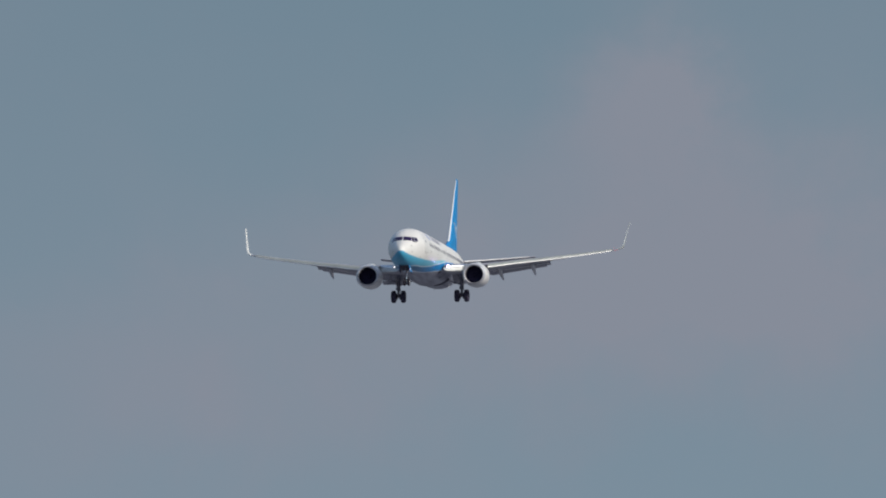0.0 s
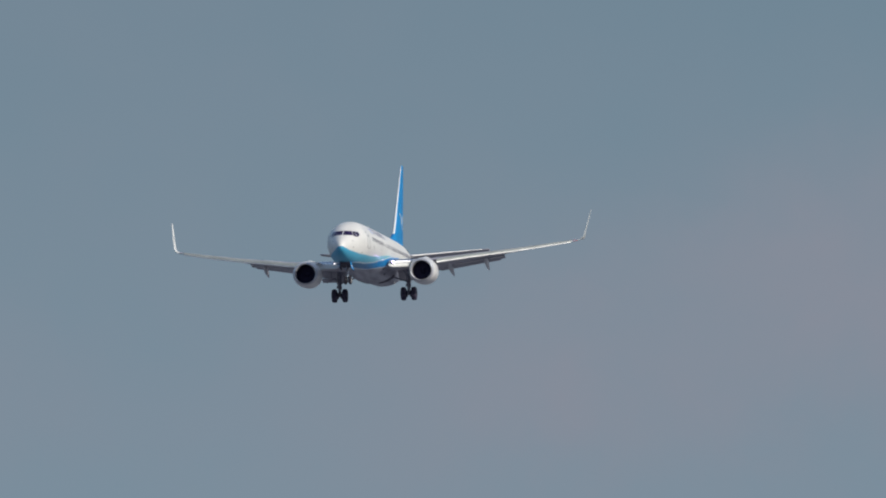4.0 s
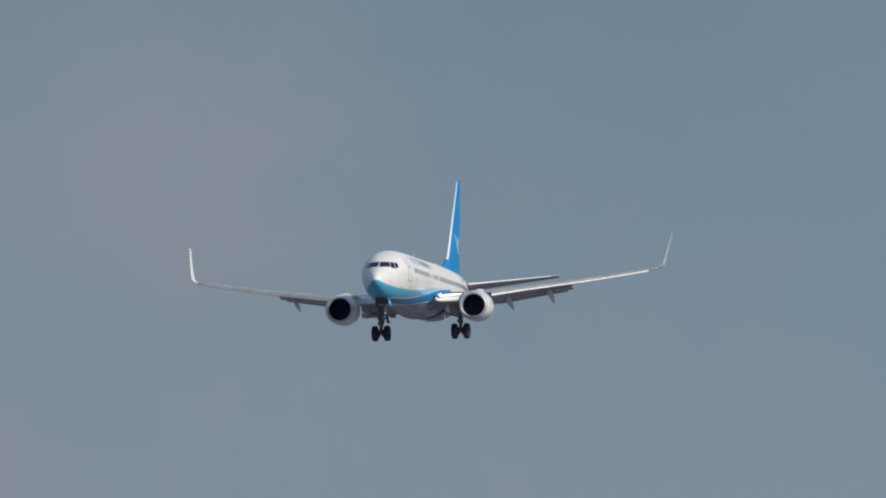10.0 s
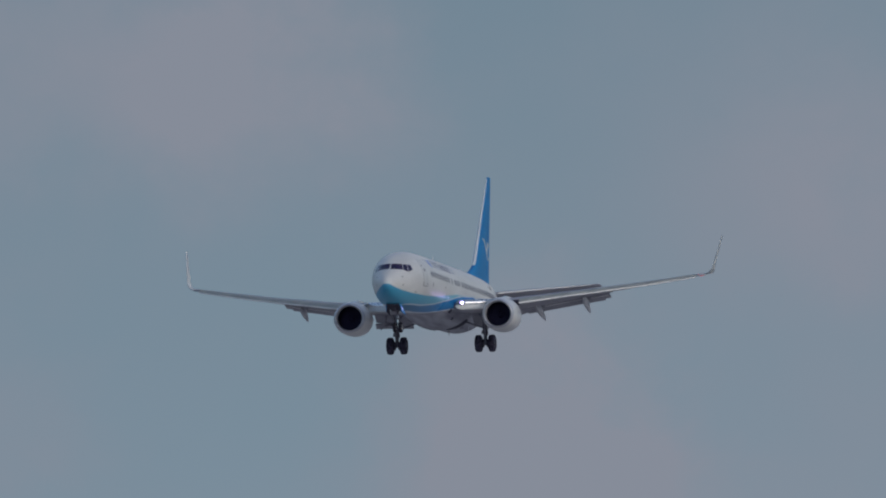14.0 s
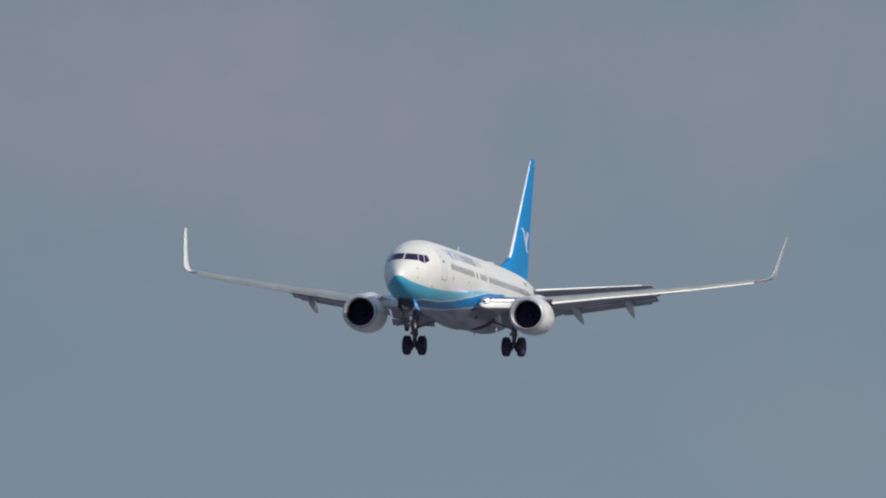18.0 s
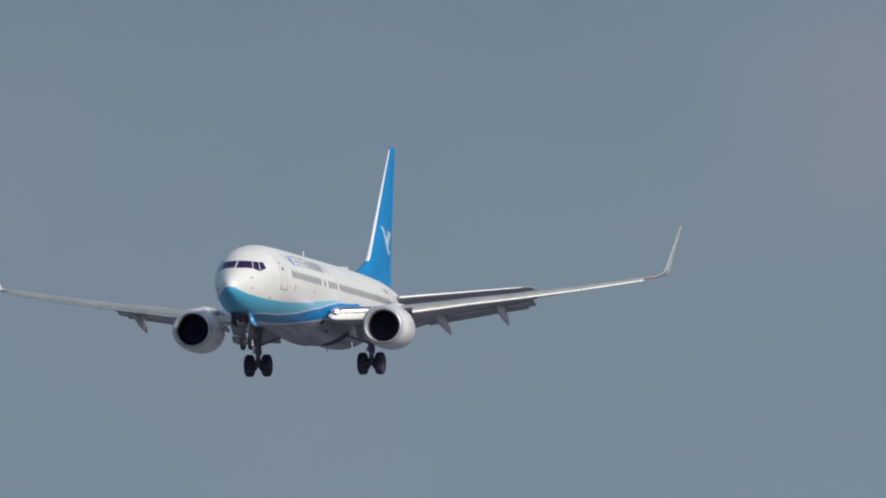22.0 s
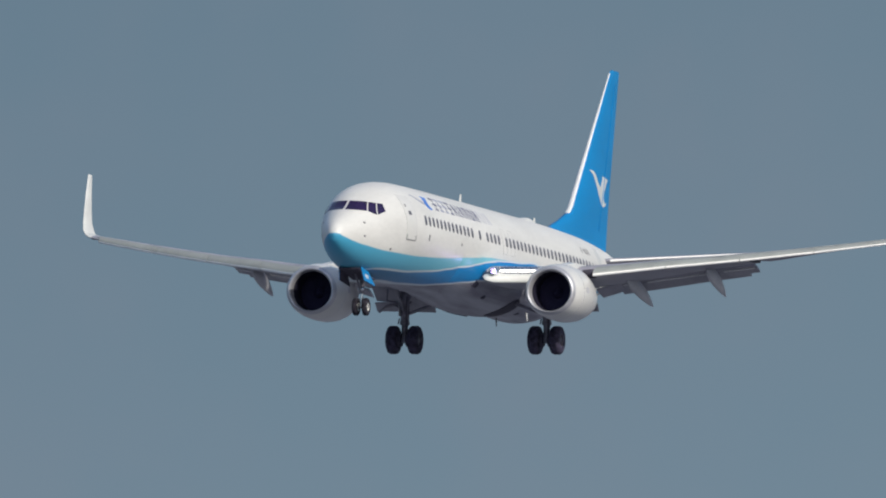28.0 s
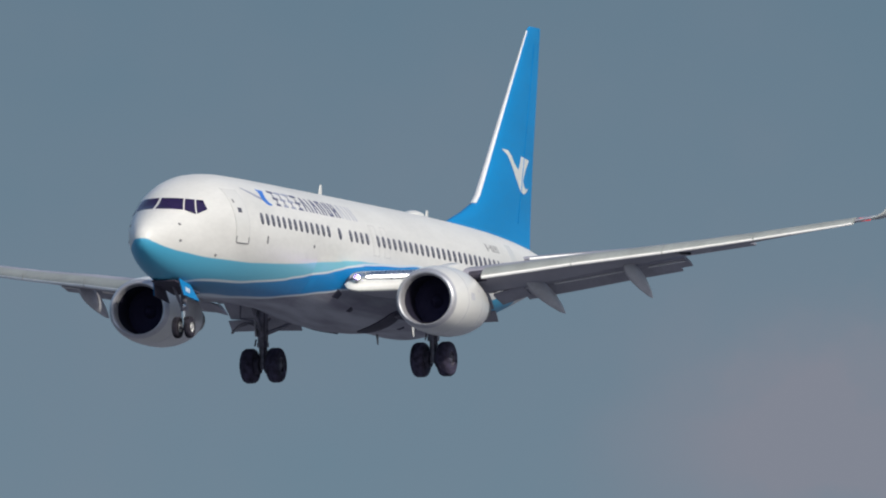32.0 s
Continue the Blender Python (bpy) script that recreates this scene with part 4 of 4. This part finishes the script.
    slab(bm, [o + Vector((-0.75, 0, 0)) + q * 1.05, o + Vector((-1.9, 0, 0)) + q * 1.08, o + Vector((-1.85, 0, 0)) + q * 1.42, o + Vector((-1.5, 0, 0)) + q * 1.4], 0.03)
    part("strake", bm, M_WHITE, eng, "thin white strake")
    # small grey hatches and latches on the outer cowl
    for da, ds, w, h in ((78, 1.15, 0.3, 0.24), (70, 1.95, 0.12, 0.1), (100, 2.2, 0.1, 0.1), (66, 2.6, 0.07, 0.07)):
        for sgn in (1, -1):
            def fn(u, v, o):
                s = ds + w * u
                r = np.interp(s, [a[0] for a in out[:8]], [a[1] for a in out[:8]]) * 1.0
                ang = radians(da + h / 1.2 * 57 * v) * sgn
                fl = np.interp(s, [a[0] for a in out[:8]], [a[2] for a in out[:8]])
                rr = r * (1 + 0.03 * fl * math.sin(ang) ** 2)
                z = rr * math.cos(ang) * ((1 - 0.09 * fl) if math.cos(ang) < 0 else 1)
                return Vector((-(s0 + s), cy + (rr + o) * math.sin(ang), cz + z))
            part("cowl_hatch", sheet(bmesh.new(), fn, 2, 3, 0.006), M_GREYP, eng, "small grey cowl hatch")
    # joints between inlet, fan cowl and reverser sleeve
    for ds in (0.95, 2.25):
        r = float(np.interp(ds, [a[0] for a in out[:8]], [a[1] for a in out[:8]]))
        fl = float(np.interp(ds, [a[0] for a in out[:8]], [a[2] for a in out[:8]]))
        rr = [ring_at(s0 + ds + d, r + e, cy, cz, fl) for d, e in ((-0.012, -0.01), (-0.012, 0.004), (0.012, 0.004), (0.012, -0.01))]
        part("cowl_joint", loft(rr, caps=False), M_GREYP, eng)


for sd in (1, -1):
    build_engine(sd)

# ------------------------------------------------------------------ landing gear


def wheel(name_parent, c, r, w, rim, rubber):
    """A tyre with grooves and a dished rim, axle along y."""
    prof = [(-w * .46, r * .46), (-w * .5, r * .7), (-w * .49, r * .82), (-w * .42, r * .93), (-w * .25, r), (-w * .14, r), (-w * .12, r * .985), (-w * .1, r), (w * .1, r), (w * .12, r * .985), (w * .14, r), (w * .25, r), (w * .42, r * .93), (w * .49, r * .82), (w * .5, r * .7), (w * .46, r * .46)]
    n = 32
    rings = [[Vector((c[0] + rr * math.sin(k * math.tau / n), c[1] + yy, c[2] + rr * math.cos(k * math.tau / n))) for k in range(n)] for yy, rr in prof]
    part("tyre", loft(rings, caps=False), rubber, name_parent, "black rubber tyre")
    for sg in (1, -1):
        prof = [(w * .46, r * .47), (w * .44, r * .43), (w * .3, r * .4), (w * .28, r * .26), (w * .4, r * .2), (w * .42, r * .02)]
        rings = [[Vector((c[0] + rr * math.sin(k * math.tau / n), c[1] + sg * yy, c[2] + rr * math.cos(k * math.tau / n))) for k in range(n)] for yy, rr in prof]
        part("rim", loft(rings, caps=False), rim, name_parent)


def build_main_gear(side):
    s, y, zw = 19.17, side * 2.91, -3.23
    bm = bmesh.new()
    tube(bm, (-s, y, -1.2), (-s, y, -2.55), 0.19, 0.17, 18)
    tube(bm, (-s, y, -2.5), (-s, y, -2.64), 0.2, 0.19, 18)
    gear = part("main_gear", bm, M_STRUT, airliner, "lowered main landing gear leg with twin wheels")
    bm = bmesh.new()
    tube(bm, (-s, y, -2.6), (-s, y, zw + 0.05), 0.12, 0.12, 16)
    part("piston", bm, M_STRUT, gear, "dull steel shock absorber piston")
    bm = bmesh.new()
    tube(bm, (-s, y - 0.6, zw), (-s, y + 0.6, zw), 0.085, 0.085, 14)
    tube(bm, (-s, y, zw - 0.12), (-s, y, zw + 0.18), 0.13, 0.12, 14)
    part("axle", bm, M_STRUT, gear)
    bm = bmesh.new()  # scissor links behind the leg
    tube(bm, (-(s + .14), y, -2.5), (-(s + .42), y, -2.86), 0.05, 0.035, 8)
    tube(bm, (-(s + .42), y, -2.86), (-(s + .1), y, zw + .1), 0.035, 0.05, 8)
    part("torque_link", bm, M_STRUT, gear)
    bm = bmesh.new()  # side brace to the body, drag brace forward
    tube(bm, (-s, y, -2.25), (-s, side * 1.5, -1.75), 0.065, 0.06, 10)
    tube(bm, (-(s - .05), y, -2.3), (-(s - 1.1), y, -1.25), 0.055, 0.05, 10)
    part("brace", bm, M_STRUT, gear, "folding side and drag braces")
    # outer door: a curved plate carried on the leg, standing out sideways
    rings = []
    for k in range(7):
        u = k / 6
        yy, zz = y + side * (0.08 + 0.98 * u), -2.03 + 0.2 * math.sin(u ** 0.9 * math.pi) - 0.12 * u ** 3
        w, h = 0.27 * (1 - 0.7 * u), 0.05 * (1 - 0.6 * u)
        rings.append([Vector((-(s - w), yy, zz - h)), Vector((-(s - w), yy, zz + h)), Vector((-(s + w), yy, zz + h)), Vector((-(s + w), yy, zz - h))])
    part("gear_door", loft(rings), M_STRUT, gear, "curved dark grey door carried on the gear leg")
    bm = bmesh.new()
    slab(bm, [(-(s - .3), y + side * .2, -1.3), (-(s + .3), y + side * .2, -1.3), (-(s + .24), y + side * .17, -2.3), (-(s - .24), y + side * .17, -2.3)], 0.04)
    part("leg_fairing", bm, M_GREYP, gear, "grey fairing panel on the gear leg")
    bm = bmesh.new()
    tube(bm, (-s, y, -1.75), (-s, y + side * .8, -1.95), 0.03, 0.03, 8)
    tube(bm, (-(s + .25), y, -1.35), (-(s + .12), y, -2.2), 0.045, 0.04, 8)
    tube(bm, (-(s - .1), y - side * .35, -1.3), (-(s - .05), y, -2.0), 0.05, 0.04, 8)
    tube(bm, (-(s - .35), y + side * .62, -1.25), (-(s - .3), y + side * .66, -1.72), 0.035, 0.03, 8)
    tube(bm, (-(s - .3), y + side * .66, -1.72), (-(s - .1), y + side * .15, -1.82), 0.03, 0.03, 8)
    tube(bm, (-(s + .2), y - side * .2, -1.7), (-(s + .15), y + side * .25, -2.05), 0.04, 0.035, 8)
    part("retraction_strut", bm, M_STRUT, gear, "small retraction struts round the leg")
    bm = bmesh.new()
    tube(bm, (-(s - .14), y + .1, -1.5), (-(s - .16), y + .1, -3.0), 0.018, 0.018, 6)
    tube(bm, (-(s - .12), y - .1, -1.5), (-(s - .15), y - .06, -3.1), 0.014, 0.014, 6)
    tube(bm, (-(s - .2), y + .16, -2.45), (-(s - .24), y + .2, -2.75), 0.03, 0.025, 6)
    tube(bm, (-(s - .2), y - .16, -2.4), (-(s - .22), y - .2, -2.62), 0.03, 0.025, 6)
    part("brake_hose", bm, M_DARK, gear, "thin dark brake hoses")
    for sg in (1, -1):
        wheel(gear, (-s, y + sg * 0.44, zw), 0.56, 0.42, M_RIM_SHADED, M_TYRE)
        bm = bmesh.new()
        tube(bm, (-s, y + sg * 0.1, zw), (-s, y + sg * 0.25, zw), 0.26, 0.27, 20)
        part("brake_pack", bm, M_DARK, gear, "dark brake disc pack")


def build_nose_gear():
    s, zw = 4.09, -3.1
    bm = bmesh.new()
    tube(bm, (-(s + .1), 0, -1.75), (-s, 0, -2.6), 0.1, 0.095, 16)
    gear = part("nose_gear", bm, M_STRUT, airliner, "lowered nose landing gear leg with twin small wheels")
    bm = bmesh.new()
    tube(bm, (-s, 0, -2.58), (-s, 0, zw), 0.065, 0.065, 14)
    part("piston", bm, M_CHROME, gear, "chrome shock absorber piston")
    bm = bmesh.new()
    tube(bm, (-s, -0.3, zw), (-s, 0.3, zw), 0.055, 0.055, 12)
    part("axle", bm, M_STRUT, gear)
    bm = bmesh.new()
    tube(bm, (-(s - .08), 0, -2.5), (-(s - .9), 0, -1.85), 0.05, 0.045, 10)
    tube(bm, (-(s + .1), 0, -2.62), (-(s + .3), 0, -2.82), 0.03, 0.025, 8)
    tube(bm, (-(s + .3), 0, -2.82), (-(s + .06), 0, zw + .06), 0.025, 0.03, 8)
    part("brace", bm, M_STRUT, gear, "drag brace and scissor links")
    bm = bmesh.new()
    tube(bm, (-(s - .16), 0, -2.42), (-(s - .02), 0, -2.42), 0.085, 0.1, 14)
    part("taxi_light", bm, M_CHROME, gear, "small unlit taxi lamp")
    for sg in (1, -1):
        wheel(gear, (-s, sg * 0.2, zw), 0.345, 0.2, M_RIM, M_TYRE_NOSE)
        bm = bmesh.new()
        slab(bm, [(-2.55, sg * .435, -1.66), (-3.5, sg * .45, -1.8), (-4.15, sg * .52, -2.3), (-2.8, sg * .5, -2.17)], 0.03)
        part("nose_gear_door", bm, M_FIN, gear, "open blue nose gear door")
        bm = bmesh.new()
        for k in range(3):
            s1 = 3.0 + 0.13 * k
            slab(bm, [(-s1, sg * (.476 + .003 * k), -1.9 - .02 * k), (-(s1 + .07), sg * (.477 + .003 * k), -1.91 - .02 * k), (-(s1 + .07), sg * (.485 + .003 * k), -2.06 - .02 * k), (-s1, sg * (.484 + .003 * k), -2.05 - .02 * k)], 0.045)
        part("door_mark", bm, M_WHITE, gear, "small white painted bars")
        # dark layer inside the door: shade from the fuselage put into its colour
        bm = bmesh.new()
        slab(bm, [(-2.53, sg * .41, -1.64), (-3.52, sg * .425, -1.79), (-4.18, sg * .495, -2.32), (-2.79, sg * .475, -2.19)], 0.02)
        part("door_shade", bm, M_DARK, gear, "inner face of the door, coloured dark for its shade")
    # dark plate under the nose stands for the shade inside the well
    bm = bmesh.new()
    slab(bm, [(-2.3, .4, -1.74), (-4.4, .44, -2.02), (-4.4, -.44, -2.02), (-2.3, -.4, -1.74)], 0.05)
    part("wheel_well_shade", bm, M_DARK, gear, "dark plate for the shaded nose wheel well")


for sd in (1, -1):
    build_main_gear(sd)
build_nose_gear()

# ------------------------------------------------------------------ aerials and small fittings


def blade(name, s, y, z, h, c, up=1, mat=None, label="white blade aerial"):
    rings = []
    for k, (u, cc) in enumerate(((0, 1.0), (0.6, 0.75), (1.0, 0.5))):
        rings.append([Vector((-(s + 0.35 * c * u * 1.4 + a * c * cc), y + b * c * cc, z + up * h * u)) for a, b in foil(6, 0.12, 0)])
    part(name, loft(rings), mat or M_WHITE, fuselage, label)


blade("aerial", 16.5, 0, 1.89, 0.42, 0.36)
blade("aerial", 26.4, 0, 1.87, 0.3, 0.34)
blade("belly_aerial", 21.75, 0.0, -2.12, 0.36, 0.24, -1, M_SEAM, "dark belly aerial")
blade("drain_mast", 21.3, 1.4, -2.0, 0.3, 0.2, -1, M_WHITE, "white drain mast")
rings = []
for u in (0, .12, .3, .5, .7, .88, 1):
    k = math.sin(math.pi * u) ** 0.6 if 0 < u < 1 else 0.02
    rings.append([Vector((-(24.6 + 1.5 * u), 0.32 * k * math.sin(a), 1.9 + 0.19 * k * math.cos(a))) for a in [q * math.tau / 16 for q in range(16)]])
part("radome_hump", loft(rings), M_WHITE, fuselage, "low white satellite aerial hump")
bm = bmesh.new()
bmesh.ops.create_uvsphere(bm, u_segments=12, v_segments=8, radius=0.06, matrix=Matrix.Translation((-15.0, 0, 1.86)))
part("beacon", bm, glow("red_beacon_lens", (0.5, 0.03, 0.02), 0.0), fuselage, "unlit red beacon lens")

# ------------------------------------------------------------------ a cloud high above the approach that shades the jet as it passes


def build_cloud():
    rnd = random.Random(5)
    bm = bmesh.new()
    along = (Vector(PASS_B) - Vector(PASS_A)).normalized()
    mid = (Vector(PASS_A) + Vector(PASS_B)) / 2 + SUN_DIR * 1700
    across = along.cross(SUN_DIR).normalized()
    for k in range(420):
        u = rnd.gauss(0, CLOUD_LEN)
        v = rnd.uniform(-34, 34)
        w = rnd.gauss(0, 14)
        r = rnd.uniform(4, 8.5)
        m = Matrix.Translation(mid + along * u + across * v + SUN_DIR * w) @ Matrix.Diagonal((r, r * rnd.uniform(.7, 1.1), r * rnd.uniform(.6, .9), 1))
        bmesh.ops.create_icosphere(bm, subdivisions=1, radius=1, matrix=m)
    m = bpy.data.materials.new("cloud_vapour")
    m.use_nodes = True
    tr = m.node_tree
    b = tr.nodes["Principled BSDF"]
    b.inputs["Base Color"].default_value, b.inputs["Roughness"].default_value = (0.85, 0.85, 0.87, 1), 1.0
    b.inputs["Alpha"].default_value = 0.85
    c = part("cloud", bm, m, None)
    tagged(c, "small loose white cloud of many puffs", "cloud", kind="stuff")


PASS_A, PASS_B = (-459.6, 2559.7, 120.0), (-456.2, 2393.8, 112.9)
CLOUD_LEN = 48
build_cloud()

# ------------------------------------------------------------------ what moves: the jet on its approach


def motions():
    rows = [  # seconds, place, turn
        (0, -478.62, 3455.93, 159.09, 0.618, -1.972, -90.313), (0.5, -477.86, 3418.82, 157.53, -0.738, -1.918, -90.196),
        (1, -477.11, 3381.76, 155.96, -0.906, -1.829, -90.189), (1.5, -476.35, 3344.76, 154.40, -1.315, -1.863, -90.023),
        (2, -475.59, 3307.81, 152.84, -1.377, -1.740, -89.876), (2.5, -474.83, 3270.91, 151.28, -0.847, -1.721, -89.961),
        (3, -474.07, 3234.06, 149.72, 0.527, -1.721, -90.022), (3.5, -473.31, 3197.26, 148.16, 0.850, -1.690, -89.888),
        (4, -472.55, 3160.51, 146.59, 1.515, -1.610, -89.908), (4.5, -471.79, 3123.80, 145.03, 1.669, -1.592, -89.915),
        (6.5, -468.76, 2977.40, 138.79, 1.626, -1.312, -89.848), (7, -468.00, 2940.90, 137.23, 1.821, -1.318, -89.967),
        (7.5, -467.24, 2904.44, 135.66, 2.174, -1.272, -90.031), (8, -466.48, 2868.02, 134.10, 2.248, -1.112, -90.099),
        (8.5, -465.72, 2831.64, 132.54, 1.836, -0.962, -90.032), (9, -464.96, 2795.29, 130.98, 0.809, -0.962, -90.077),
        (9.5, -464.20, 2758.97, 129.42, 1.458, -0.666, -90.060), (10, -463.44, 2722.68, 127.86, 1.400, -0.755, -90.114),
        (10.5, -462.68, 2686.43, 126.29, 1.510, -0.970, -90.148), (11, -461.93, 2650.20, 124.73, 1.039, -1.345, -90.272),
        (11.5, -461.17, 2614.01, 123.17, 1.213, -1.361, -90.428), (12, -460.41, 2577.84, 121.61, 0.613, -1.365, -90.316),
        (12.5, -459.65, 2541.69, 120.05, 1.062, -1.279, -90.214), (13, -458.89, 2505.58, 118.49, 0.641, -1.407, -90.173),
        (13.5, -458.13, 2469.48, 116.92, 1.259, -1.199, -90.067), (15.5, -455.10, 2325.30, 110.68, 1.020, -1.617, -90.366),
        (16, -454.34, 2289.31, 109.12, 0.690, -1.503, -90.356), (16.5, -453.58, 2253.32, 107.56, 0.012, -1.512, -90.183),
        (17, -452.82, 2217.36, 105.99, -0.763, -1.442, -90.144), (17.5, -452.06, 2181.40, 104.43, -1.405, -1.514, -90.003),
        (18, -451.30, 2145.46, 102.87, -1.403, -1.592, -89.964), (18.5, -450.54, 2109.53, 101.31, -1.080, -1.735, -90.007),
        (19, -449.78, 2073.60, 99.75, -0.745, -1.762, -89.821), (19.5, -449.02, 2037.69, 98.19, 0.204, -1.897, -89.862),
        (20, -448.26, 2001.78, 96.62, 1.072, -1.893, -89.857), (20.5, -447.51, 1965.88, 95.06, 1.742, -1.726, -89.753),
        (21, -446.75, 1929.98, 93.50, 1.717, -1.476, -89.630), (21.5, -445.99, 1894.09, 91.94, 0.877, -1.211, -89.564),
        (22, -445.23, 1858.20, 90.38, 0.577, -1.132, -89.573), (22.5, -444.47, 1822.30, 88.82, 0.972, -1.283, -89.740),
        (23, -443.71, 1786.41, 87.25, 2.230, -1.375, -89.797), (23.5, -442.95, 1750.52, 85.69, 1.937, -1.371, -89.793),
        (24, -442.19, 1714.62, 84.13, 2.258, -1.213, -89.927), (24.5, -441.43, 1678.72, 82.57, 2.102, -0.917, -90.026),
        (25, -440.67, 1642.81, 81.01, 1.606, -1.054, -90.136), (25.5, -439.92, 1606.90, 79.45, 1.188, -1.153, -90.210),
        (26, -439.16, 1570.97, 77.89, 0.495, -1.166, -90.321), (26.5, -438.40, 1535.04, 76.32, -0.058, -1.279, -90.476),
        (28.5, -435.36, 1391.20, 70.12, -0.906, -2.198, -90.312), (29, -434.60, 1355.20, 68.57, -0.096, -2.292, -90.441),
        (29.5, -433.85, 1319.19, 67.02, 1.276, -2.104, -90.439), (30, -433.09, 1283.15, 65.46, 0.744, -1.917, -90.199),
        (30.5, -432.33, 1247.10, 63.90, -0.192, -1.582, -89.988), (31, -431.57, 1211.03, 62.34, -0.688, -1.472, -89.915),
        (31.5, -430.81, 1174.93, 60.77, -0.335, -1.415, -89.845), (32, -430.05, 1138.81, 59.20, 1.149, -1.463, -89.879),
    ]
    walk(airliner, [(t, pose(*p)) for t, *p in rows])


motions()
